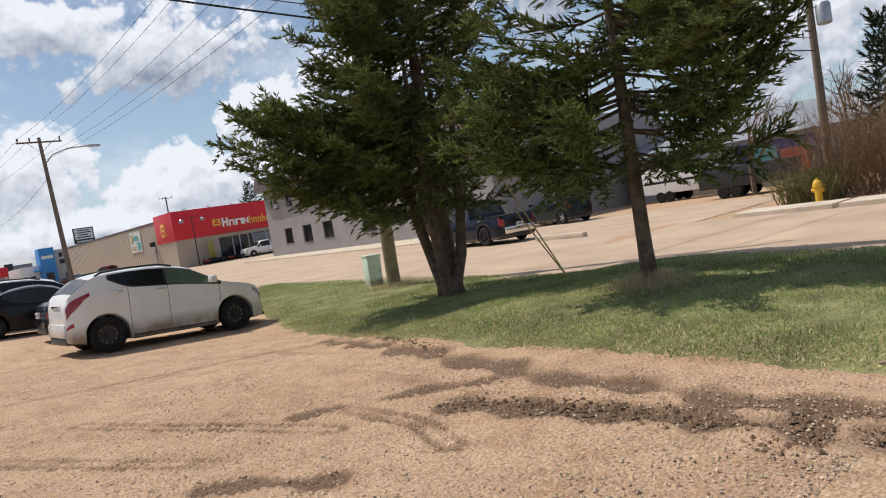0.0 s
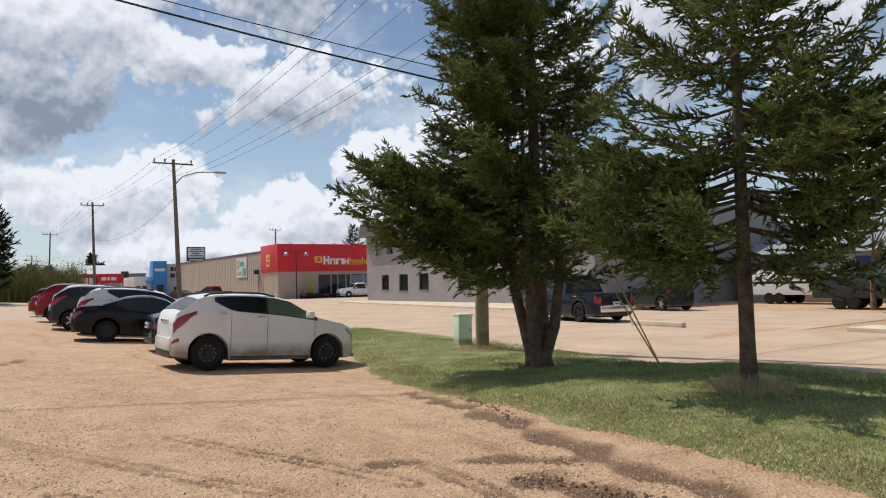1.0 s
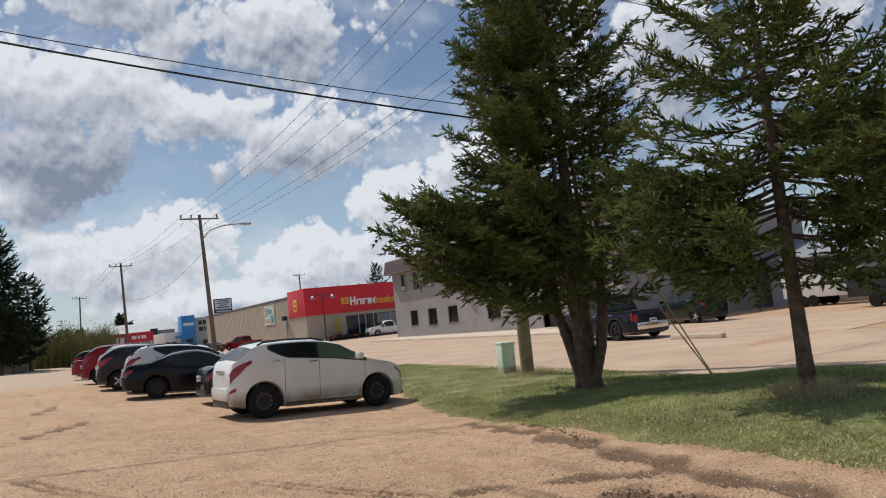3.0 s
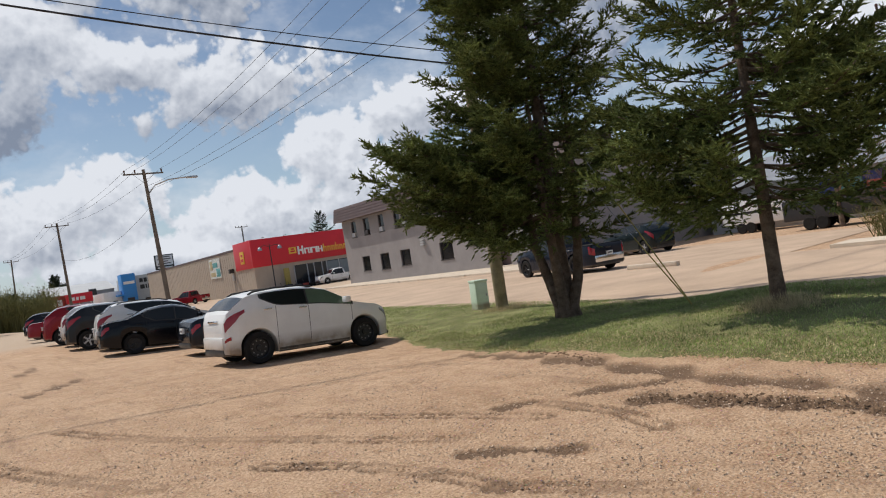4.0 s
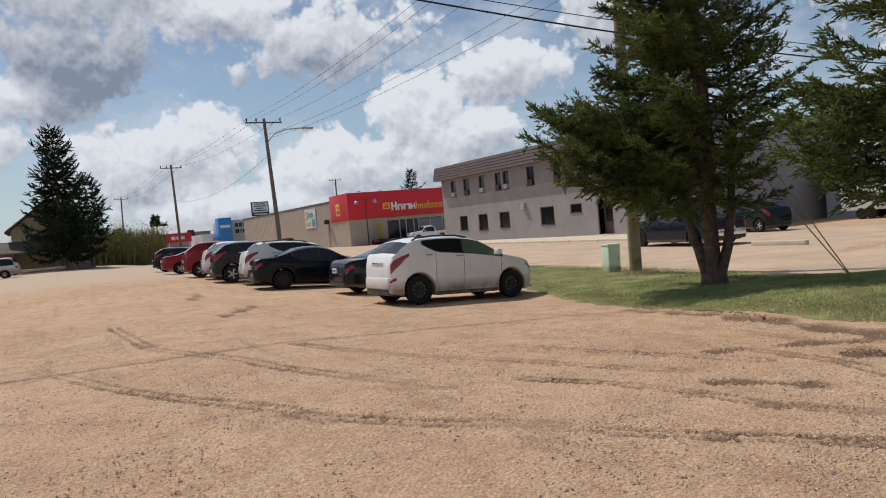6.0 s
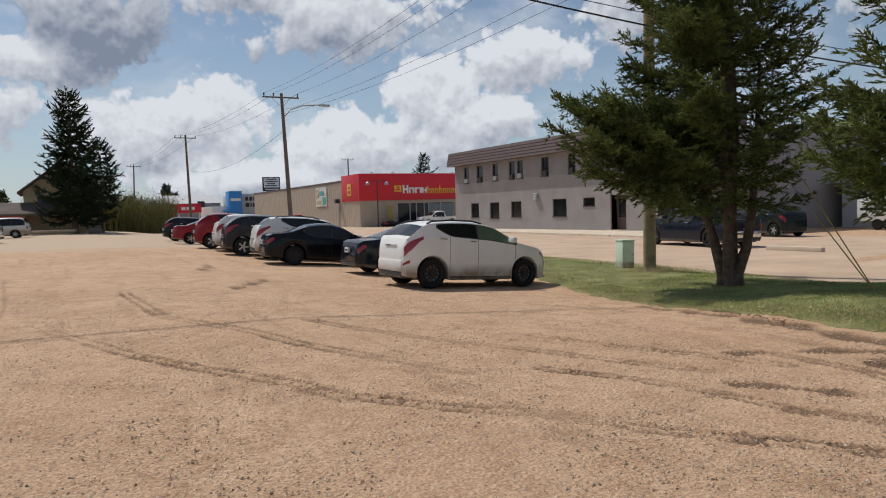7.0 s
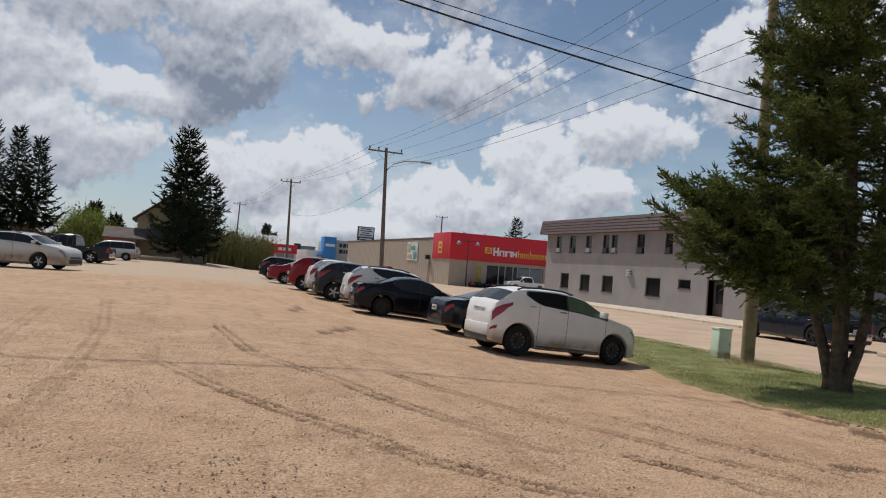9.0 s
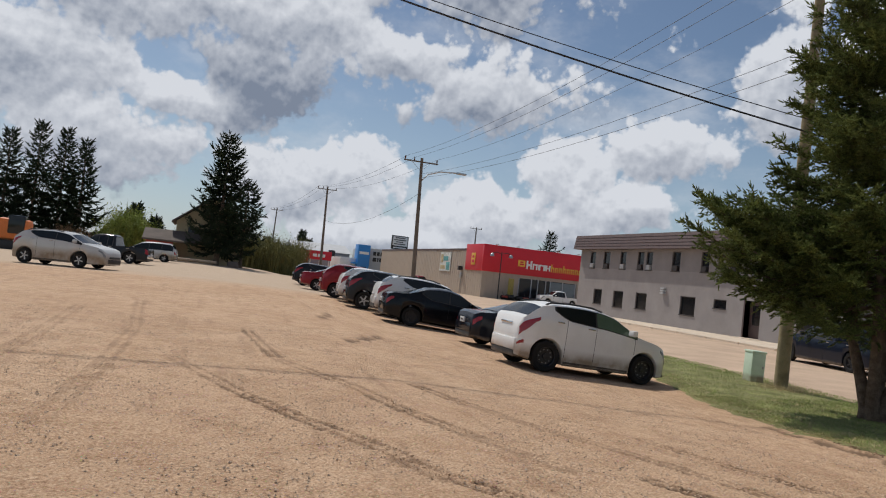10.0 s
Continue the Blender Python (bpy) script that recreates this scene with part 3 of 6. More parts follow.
def grey_building():
    """Two storeys of grey stucco with a ribbed brown fascia; the street wall lies at x = 31.77."""
    x0, y0, y1, top = 31.77, 31.0, 62.2, 6.3
    b = thing("office_building", "two-storey grey stucco building with brown ribbed metal fascia", "building")
    lower = [(57.72, 59.16, 1.1, 2.44), (54.16, 55.74, 1.0, 2.44), (50.62, 52.21, 1.1, 2.45), (44.38, 46.17, 1.1, 2.5), (41.0, 42.34, 1.86, 2.5)]
    upper = [(59.42, 60.38), (56.87, 57.97), (54.22, 55.15), (51.51, 52.45), (50.28, 51.18), (46.61, 47.64), (43.2, 44.1), (40.0, 40.9), (36.4, 37.3), (33.0, 33.9)]
    upper = [(a, c, 4.37, 5.9) for a, c in upper]
    door = (37.67, 39.13, -0.35, 2.6)
    holes = lower + upper + [door, (33.0, 34.6, 1.1, 2.45)]
    ycut = sorted({y0, y1} | {v for h in holes for v in h[:2]})
    zcut = sorted({-0.6, top} | {v for h in holes for v in h[2:]})
    verts, faces, seen = [], [], {}

    def vid(x, y, z):
        k = (round(x, 3), round(y, 3), round(z, 3))
        if k not in seen:
            seen[k] = len(verts)
            verts.append(k)
        return seen[k]

    for ya, yb in zip(ycut, ycut[1:]):
        for za, zb in zip(zcut, zcut[1:]):
            yc, zc = (ya + yb) / 2, (za + zb) / 2
            if not any(h[0] < yc < h[1] and h[2] < zc < h[3] for h in holes):
                faces.append([vid(x0, ya, za), vid(x0, ya, zb), vid(x0, yb, zb), vid(x0, yb, za)])
    for h in holes:
        ya, yb, za, zb = h
        d = x0 + (0.22 if h is not door else 0.5)
        for p, q in (((ya, za), (yb, za)), ((yb, za), (yb, zb)), ((yb, zb), (ya, zb)), ((ya, zb), (ya, za))):
            faces.append([vid(x0, *p), vid(x0, *q), vid(d, *q), vid(d, *p)])
    low = [f for f in faces if sum(verts[i][2] for i in f) / len(f) < 4.37]
    part("wall_west", mesh_from("wall_west", verts, low, STUCCO), b)
    # above 4.37 m the eaves' shade is put into the wall colour
    part("wall_band", mesh_from("wall_band", verts, [f for f in faces if f not in low], STUCCO_SHADED), b, "upper storey of the same grey stucco, eave shade put into its colour")
    slab_box("wall_end", (x0 + 0.01, y1 - 0.3, -0.6), (50, y1, top), STUCCO, b)
    slab_box("wall_side", (x0 + 0.01, y0, -0.6), (50, y0 + 0.3, top), STUCCO, b)
    slab_box("wall_back", (49.7, y0 + 0.31, -0.6), (50, y1 - 0.31, top), STUCCO, b)
    slab_box("floor_slab", (x0 + 0.6, y0 + 0.31, 3.2), (49.6, y1 - 0.31, 3.45), CONCRETE, b)
    slab_box("roof", (x0 + 0.05, y0, top), (50, y1, top + 0.3), ROOFING, b)
    # fascia of lapped ribs, leaning back
    for k in range(5):
        za, zb = 6.1 + k * 0.26, 6.1 + k * 0.26 + 0.27
        xa = x0 - 0.62 + 0.05 * k
        vs = [(xa, y0 - 0.5, za), (xa, y1 + 0.6, za), (xa + 0.09, y1 + 0.6, zb), (xa + 0.09, y0 - 0.5, zb), (x0 + 0.3, y0 - 0.5, za), (x0 + 0.3, y1 + 0.6, za), (x0 + 0.3, y1 + 0.6, zb), (x0 + 0.3, y0 - 0.5, zb)]
        part("fascia_rib", mesh_from("fascia_rib", vs, [(0, 1, 2, 3), (0, 4, 5, 1), (3, 2, 6, 7), (1, 5, 6, 2), (0, 3, 7, 4)], FASCIA), b)
    slab_box("roof_housing", (35, 36, 6.6), (42, 42.5, 9.0), FASCIA, b, "raised grey ribbed metal roof housing")
    for h in lower + upper + holes[-1:]:
        ya, yb, za, zb = h
        w = part("window", box_mesh("window", (x0 + 0.14, ya + 0.01, za + 0.01), (x0 + 0.16, yb - 0.01, zb - 0.01), WGLASS, 0), b)
        t = 0.06
        for lo, hi in (((x0 + 0.08, ya, za), (x0 + 0.20, ya + t, zb)), ((x0 + 0.08, yb - t, za), (x0 + 0.20, yb, zb)), ((x0 + 0.08, ya + t, zb - t), (x0 + 0.20, yb - t, zb)), ((x0 - 0.05, ya - 0.04, za - 0.06), (x0 + 0.20, yb + 0.04, za + 0.02))):
            slab_box("window_frame", lo, hi, FRAME, w, "", 0.005)
        if h in upper:
            slab_box("window_bar", (x0 + 0.10, ya + t, za + 0.45), (x0 + 0.19, yb - t, za + 0.50), FRAME, w)
            slab_box("air_conditioner", (x0 - 0.12, ya + 0.2, za + 0.04), (x0 + 0.12, yb - 0.2, za + 0.42), PALEGREY if (ya * 7) % 2 > 1 else FRAME, w)
    ya, yb, za, zb = door
    d = slab_box("door", (x0 + 0.42, ya + 0.02, za), (x0 + 0.48, yb - 0.02, zb - 0.02), DOORM, b, "recessed dark brown entrance door", 0.01)
    slab_box("door_glass", (x0 + 0.40, ya + 0.3, 1.0), (x0 + 0.415, yb - 0.3, 2.3), WGLASS, d)
    slab_box("door_handle", (x0 + 0.36, yb - 0.22, 0.85), (x0 + 0.41, yb - 0.17, 1.1), CHROME, d)
    slab_box("door_jamb", (x0 - 0.04, yb, za), (x0 + 0.45, yb + 0.12, zb + 0.1), DOORM, b)
    slab_box("door_step", (x0 - 0.9, ya - 0.2, -0.3), (x0 + 0.4, yb + 0.2, 0.12), CONCRETE, b, "", 0.02)
    v = thing("wall_vent", "pale louvred vent box on the stucco wall", "vent")
    for k in range(3):
        slab_box("louvre", (x0 - 0.22 + 0.02 * k, 48.05, 2.53 + 0.19 * k), (x0 - 0.002, 48.58, 2.65 + 0.19 * k), PALEGREY, v, "", 0.01)


def ribs(name, lo, hi, step, axis, mat, parent, label="", depth=0.03):
    """A wall panel with raised vertical ribs."""
    wall = slab_box(name, lo, hi, mat, parent, label)
    a, b = list(lo), list(hi)
    a[axis], b[axis] = 0, step * 0.22
    a[1 - axis], b[1 - axis] = lo[1 - axis] - depth, lo[1 - axis] + 0.001
    a[2], b[2] = lo[2] + 0.02, hi[2] - 0.02
    me = box_mesh("rib", a, b, mat, 0)
    p = lo[axis] + step / 2
    while p < hi[axis] - 0.3:
        r = part("rib", me, wall)
        r.location[axis] = p
        p += step
    return wall


def store():
    """A long tan metal shop with a red band round its corner."""
    x0, y0 = 32.77, 90.7
    b = thing("hardware_store", "long tan ribbed metal store with red sign band", "building")
    ribs("wall_west", (x0, y0 + 0.02, -0.6), (x0 + 0.3, 150, 6.2), 0.9, 1, TAN, b)
    ribs("wall_south_left", (x0 + 0.31, y0, -0.6), (38.2, y0 + 0.3, 3.5), 0.9, 0, TAN, b)
    ribs("wall_south_right", (47.2, y0, -0.6), (75, y0 + 0.3, 3.5), 0.9, 0, TAN, b)
    slab_box("wall_south_top", (38.2, y0, 3.0), (47.2, y0 + 0.3, 3.5), TAN, b)
    slab_box("wall_back", (74.7, y0 + 0.31, -0.6), (75, 150, 6.0), TAN, b)
    slab_box("wall_far", (x0 + 0.31, 149.7, -0.6), (74.6, 150, 6.0), TAN, b)
    slab_box("roof", (x0 + 0.2, y0 + 0.3, 6.02), (75, 149.9, 6.3), ROOFING, b)
    slab_box("roof_edge", (x0 - 0.06, 97.5, 6.2), (x0 + 0.35, 150, 6.5), FASCIA, b)
    slab_box("sign_band_front", (x0 - 0.12, y0 - 0.18, 3.45), (75, y0 + 0.3, 7.1), RED, b, "red sheet metal sign band", 0.02)
    slab_box("sign_band_side", (x0 - 0.12, y0 + 0.31, 3.45), (x0 + 0.3, 97.4, 7.1), RED, b, "red sheet metal sign band", 0.02)
    f = y0 - 0.19
    # the sign: plain shapes in its colours
    logo = slab_box("sign_badge", (37.8, f - 0.06, 4.6), (38.85, f, 5.45), YELLOW, b, "yellow square badge", 0.02)
    slab_box("badge_bar", (38.0, f - 0.08, 4.78), (38.65, f - 0.062, 5.0), RED, logo)
    slab_box("badge_roof", (38.1, f - 0.08, 5.1), (38.55, f - 0.062, 5.3), RED, logo)
    for k, (w, h) in enumerate(((0.85, 1.15), (0.75, 0.8), (1.15, 0.8), (0.7, 0.8))):
        xx = 39.05 + (0, 0.95, 1.8, 2.98)[k]
        slab_box("white_letter_shape", (xx, f - 0.06, 4.35), (xx + w * 0.3, f, 4.35 + h), WHITE, b, "", 0.01)
        slab_box("white_letter_shape", (xx + w * 0.7, f - 0.06, 4.35), (xx + w, f, 4.35 + h), WHITE, b, "", 0.01)
        slab_box("white_letter_shape", (xx + w * 0.3, f - 0.05, 4.35 + h * (0.38 if k in (0, 3) else 0.75)), (xx + w * 0.7, f, 4.35 + h * (0.62 if k in (0, 3) else 1.0)), WHITE, b, "", 0.01)
    for k in range(8):
        xx = 42.85 + k * 0.62
        hh = (1.05, 0.72, 0.72, 1.05, 0.72, 0.72, 0.72, 0.72)[k]
        slab_box("yellow_letter_shape", (xx, f - 0.06, 4.3), (xx + 0.14, f, 4.3 + hh), YELLOW, b, "", 0.01)
        slab_box("yellow_letter_shape", (xx + 0.14, f - 0.05, 4.3 + 0.52), (xx + 0.46, f, 4.3 + 0.68), YELLOW, b, "", 0.01)
        slab_box("yellow_letter_shape", (xx + 0.34, f - 0.055, 4.3), (xx + 0.46, f, 4.3 + 0.52), YELLOW, b, "", 0.01)
    s = x0 - 0.13
    badge = slab_box("side_badge", (s - 0.06, 93.4, 4.2), (s, 94.9, 5.85), YELLOW, b, "pale yellow square badge", 0.02)
    slab_box("badge_bar", (s - 0.08, 93.65, 4.5), (s - 0.062, 94.65, 4.9), RED, badge)
    slab_box("badge_roof", (s - 0.08, 93.8, 5.15), (s - 0.062, 94.5, 5.5), RED, badge)
    # shop front
    slab_box("shop_glass", (38.3, y0 + 0.12, 0.0), (47.1, y0 + 0.15, 3.0), WGLASS, b)
    slab_box("shop_glass_pale", (43.2, y0 + 0.09, 0.6), (47.0, y0 + 0.115, 2.9), PALEGLASS, b)
    for xx in (38.3, 40.2, 41.2, 42.4, 43.1, 45.0, 47.0):
        slab_box("mullion", (xx - 0.06, y0 + 0.02, -0.1), (xx + 0.06, y0 + 0.2, 3.0), PALEGREY, b)
    slab_box("shop_sill", (38.2, y0, -0.4), (47.2, y0 + 0.25, 0.25), TAN, b)
    for k in range(7):
        slab_box("band_lamp", (x0 + 1.5 + 3.1 * k, y0 - 0.75, 7.15), (x0 + 1.7 + 3.1 * k, y0 - 0.15, 7.25), STEEL, b)
    # painted panel on the long wall
    m = thing("wall_mural", "pale painted mural panel on the tan wall", "mural")
    slab_box("board", (x0 - 0.12, 104.0, 3.0), (x0 - 0.04, 109.1, 5.9), MURALS[0], m)
    for k, (ya, yb, za, zb, c) in enumerate(((104.3, 106.0, 3.2, 4.4, 1), (106.4, 108.8, 3.3, 3.9, 2), (105.2, 107.4, 4.6, 5.3, 1), (107.6, 108.8, 4.3, 5.6, 2))):
        slab_box("painted_shape", (x0 - 0.135 - 0.001 * k, ya, za), (x0 - 0.1215, yb, zb), MURALS[c], m, "", 0.004)
    # wall lamp and meter
    w = thing("wall_lamp", "dark flood lamp and meter box on the tan wall", "lamp")
    slab_box("lamp_head", (x0 - 0.7, 98.3, 3.3), (x0 - 0.1, 98.9, 3.9), BLACK, w, "", 0.03)
    slab_box("meter_box", (x0 - 0.25, 98.4, 2.2), (x0 - 0.035, 99.0, 3.0), STEEL, w, "", 0.02)
    part("conduit", tube_mesh("conduit", [(x0 - 0.1, 98.7, -0.1), (x0 - 0.1, 98.7, 3.4)], 0.05, STEEL, 6), w)
    # light standard before the corner
    l = thing("twin_lamp_post", "dark twin-headed lamp post before the store", "lamp post")
    part("post", tube_mesh("post", [(34.6, 88.9, -0.2), (34.6, 88.9, 6.2)], [0.09, 0.06], BLACK, 8), l)
    for sx in (-1, 1):
        part("arm", tube_mesh("arm", [(34.6, 88.9, 5.9), (34.6 + sx * 0.8, 88.9, 6.1), (34.6 + sx * 1.3, 88.9, 5.9)], 0.04, BLACK, 6), l)
        part("lamp_head", lathe_mesh("lamp_head", [(0.02, 0.45), (0.25, 0.3), (0.3, 0.0), (0.0, -0.05)], STEEL, 12, "z"), l).location = (34.6 + sx * 1.35, 88.9, 5.5)
    y = thing("yellow_display", "yellow upright display panel by the store front", "sign")
    slab_box("panel", (36.3, 89.6, 0.6), (37.1, 89.7, 2.8), GUARD, y, "", 0.02)
    slab_box("foot", (36.2, 89.4, -0.15), (37.2, 89.9, 0.62), BLACK, y, "", 0.03)
    rng = random.Random(4)
    for k in range(9):
        g = thing("garden_machine", "small dark wheeled garden machine standing before the store", "machine", "machines before the store")
        xx, r = 35.4 + 1.05 * k, 0.3 + 0.08 * rng.random()
        z = float(gz(xx, 88.6))
        for sx in (-0.25, 0.25):
            part("wheel", lathe_mesh("wheel", [(0.0, 0.09), (r * 0.8, 0.09), (r, 0.03), (r, -0.03), (r * 0.8, -0.09), (0.0, -0.09)], RUBBER, 14), g).location = (xx + sx, 88.5, z + r)
        slab_box("deck", (xx - 0.4, 88.2, z + 0.3), (xx + 0.4, 88.9, z + 0.55), BRICKRED if k % 3 == 0 else BLACK, g, "", 0.06)
        part("handle", tube_mesh("handle", [(xx, 88.8, z + 0.5), (xx + 0.05, 89.3, z + 1.1)], 0.03, BLACK, 6), g)


def letters_as_bars(parent, x, y, z, widths, h, gap, mat, name="dark_bar"):
    for w in widths:
        slab_box(name, (x, y - 0.04, z), (x + w, y, z + h), mat, parent, "", 0.005)
        x += w + gap


def far_street():
    """The shops further along the street."""
    d = thing("dealer_building", "pale grey and white flat-roofed shop with blue portal", "building")
    slab_box("wall", (33.4, 165, -0.6), (52, 185, 6.9), PALEGREY, d, "", 0.05)
    slab_box("blue_portal", (30.6, 164.2, -0.4), (33.4, 168, 7.5), BLUE, d, "tall blue entrance portal", 0.05)
    slab_box("white_band", (30.9, 164.1, 5.3), (33.1, 164.19, 5.9), WHITE, d, "", 0.01)
    slab_box("portal_door", (31.3, 164.1, -0.2), (32.7, 164.19, 2.4), WGLASS, d, "", 0.01)
    slab_box("portal_canopy", (29.4, 163.9, 2.9), (31.0, 166, 3.3), BLUE, d, "", 0.03)
    letters_as_bars(d, 34.3, 164.99, 5.3, (0.7, 0.65, 0.7, 0.7, 0.6), 0.9, 0.2, BLACK)
    letters_as_bars(d, 34.3, 164.99, 3.9, (0.9, 0.3, 0.6, 0.6, 0.65, 0.7), 0.9, 0.2, BLACK)
    for xx in (35.0, 36.4):
        slab_box("window", (xx, 164.9, 0.4), (xx + 1.1, 164.99, 1.9), WGLASS, d, "", 0.01)
    slab_box("low_wing", (27.0, 166, -0.4), (30.59, 180, 4.2), WHITE, d, "low white wing", 0.05)
    for xx in (27.4, 28.7):
        slab_box("window", (xx, 165.9, 0.5), (xx + 0.9, 165.99, 2.2), WGLASS, d, "", 0.01)
    g = thing("workshop", "long grey metal workshop with low gable roof", "building")
    slab_box("wall", (18.5, 184, -0.5), (32.5, 207, 5.3), ROOFING, g, "", 0.05)
    part("roof", mesh_from("roof", [(18, 183.5, 5.3), (33, 183.5, 5.3), (33, 207, 5.3), (18, 207, 5.3), (18, 195, 7.6), (33, 195, 7.6)], [(0, 1, 5, 4), (3, 4, 5, 2), (0, 4, 3), (1, 2, 5)], PALEGREY, flat=True), g)
    slab_box("dark_hatch", (27, 183.3, 4.2), (28.6, 183.98, 5.8), BLACK, g, "", 0.02)
    k = thing("fuel_kiosk", "low red and white fuel station kiosk", "building")
    slab_box("red_wall", (16.6, 172, 0.2), (20.4, 178, 5.0), BRICKRED, k, "", 0.05)
    slab_box("red_canopy", (20.5, 170, 3.0), (25.6, 176, 5.0), RED, k, "red canopy", 0.05)
    letters_as_bars(k, 17.4, 171.99, 2.9, (0.6, 0.5, 0.9), 1.3, 0.25, WHITE, "white_bar")
    letters_as_bars(k, 21.2, 169.99, 3.6, (0.9, 0.5, 1.0), 0.7, 0.25, WHITE, "white_bar")
    for xx in (20.8, 23.0, 25.2):
        part("column", tube_mesh("column", [(xx, 171, -0.2), (xx, 171, 3.1)], 0.15, WHITE, 8), k)
    for xx in (21.4, 24.0):
        slab_box("fuel_pump", (xx, 171.5, -0.1), (xx + 0.7, 172.2, 1.7), WHITE, k, "", 0.05)
    s = thing("roadside_sign", "two-posted white notice sign in a dark frame", "sign")
    for xx in (33.9, 35.8):
        part("post", tube_mesh("post", [(xx, 144, -0.3), (xx, 144, 7.0)], 0.12, STEEL, 8), s)
    slab_box("frame", (33.1, 143.8, 6.7), (36.6, 144.2, 9.5), BLACK, s, "", 0.03)
    slab_box("face", (33.3, 143.76, 7.4), (36.4, 143.798, 9.3), WHITE, s, "", 0.01)
    for k2, (a, c) in enumerate(((0.5, 2.6), (0.3, 2.8), (0.7, 2.2), (0.3, 2.7))):
        slab_box("dark_bar", (33.3 + a, 143.735, 8.95 - 0.42 * k2), (33.3 + c, 143.758, 9.13 - 0.42 * k2), BLACK, s, "", 0.004)
    slab_box("white_bar", (33.5, 143.77, 6.9), (36.2, 143.798, 7.15), WHITE, s, "", 0.004)


def house():
    h = thing("house", "two-storey tan house with brown gable roof", "house")
    slab_box("wall", (-6.3, 88, -0.2), (1.4, 98, 5.2), HOUSEWALL, h, "", 0.03)
    part("gable", mesh_from("gable", [(-6.3, 87.98, 5.2), (1.4, 87.98, 5.2), (-2.45, 87.98, 8.2), (-6.3, 88.2, 5.2), (1.4, 88.2, 5.2), (-2.45, 88.2, 8.2)], [(0, 1, 2), (3, 5, 4), (0, 2, 5, 3), (1, 4, 5, 2)], HOUSEWALL, flat=True), h)
    for sx in (-1, 1):
        xa = -2.45 + sx * 4.4
        part("roof", mesh_from("roof", [(-2.45, 87.3, 8.3), (-2.45, 98.5, 8.3), (xa, 98.5, 4.9), (xa, 87.3, 4.9), (-2.45, 87.3, 8.5), (-2.45, 98.5, 8.5), (xa, 98.5, 5.1), (xa, 87.3, 5.1)], [(0, 1, 2, 3), (4, 7, 6, 5), (0, 3, 7, 4), (1, 5, 6, 2), (3, 2, 6, 7)], SHINGLE, flat=True), h)
    part("porch_roof", mesh_from("porch_roof", [(-9.6, 85.2, 2.8), (-2.2, 85.2, 2.8), (-2.2, 88, 4.0), (-9.6, 88, 4.0), (-9.6, 85.2, 2.6), (-2.2, 85.2, 2.6), (-2.2, 88, 3.8), (-9.6, 88, 3.8)], [(0, 1, 2, 3), (4, 7, 6, 5), (0, 4, 5, 1), (1, 5, 6, 2), (0, 3, 7, 4)], SHINGLE, flat=True), h)
    slab_box("porch", (-9.2, 85.5, -0.2), (-6.4, 88, 2.6), BRICKRED, h, "faded red porch", 0.02)
    slab_box("window", (-5.0, 87.9, 3.2), (-3.8, 87.99, 4.6), WGLASS, h, "", 0.01)
    n = thing("low_house", "low pale house with grey roof and colourful painted wall", "house")
    slab_box("wall", (44.0, 10.0, -0.6), (60, 30.0, 2.9), PALEGREY, n, "", 0.03)
    part("roof", mesh_from("roof", [(43.2, 9.2, 2.9), (61, 9.2, 2.9), (61, 30.8, 2.9), (43.2, 30.8, 2.9), (52, 9.2, 5.0), (52, 30.8, 5.0)], [(0, 1, 4), (3, 5, 2), (0, 4, 5, 3), (1, 2, 5, 4)], ROOFING, flat=True), n)
    slab_box("painted_panel", (43.8, 17.0, 0.2), (43.98, 22.0, 2.6), MURALS[4], n, "dark painted panel with red and teal shapes", 0.01)
    slab_box("painted_shape", (43.76, 17.6, 0.5), (43.795, 19.2, 2.0), MURALS[3], n, "", 0.01)
    slab_box("painted_shape", (43.75, 19.4, 0.8), (43.795, 21.0, 2.3), MURALS[1], n, "", 0.01)


grey_building()
store()
far_street()
house()


def trailer(x, y, z, l, w, h, mat, label):
    t = thing("trailer", label, "trailer")
    slab_box("box", (x, y, z + 0.55), (x + w, y + l, z + h), mat, t, "", 0.05)
    for yy in (y + l * 0.55, y + l * 0.7):
        for xx in (x - 0.02, x + w - 0.18):
            part("wheel", lathe_mesh("wheel", [(0.0, 0.1), (0.30, 0.1), (0.36, 0.05), (0.36, -0.05), (0.30, -0.1), (0.0, -0.1)], RUBBER, 16), t).matrix_local = pose(xx + 0.1, yy, z + 0.36, 0, 0, 90)
    slab_box("stripe", (x - 0.004, y + 0.2, z + 1.2), (x + 0.02, y + l - 0.2, z + 1.35), BLACK, t)
    return t


trailer(40.5, 22.5, -0.1, 4.2, 2.1, 2.1, WHITE, "white enclosed trailer parked behind the trucks")
trailer(36.0, 15.5, -0.1, 4.5, 2.1, 1.6, BLACK, "low dark flat trailer loaded with scrap")


# ---- poles and wires ----


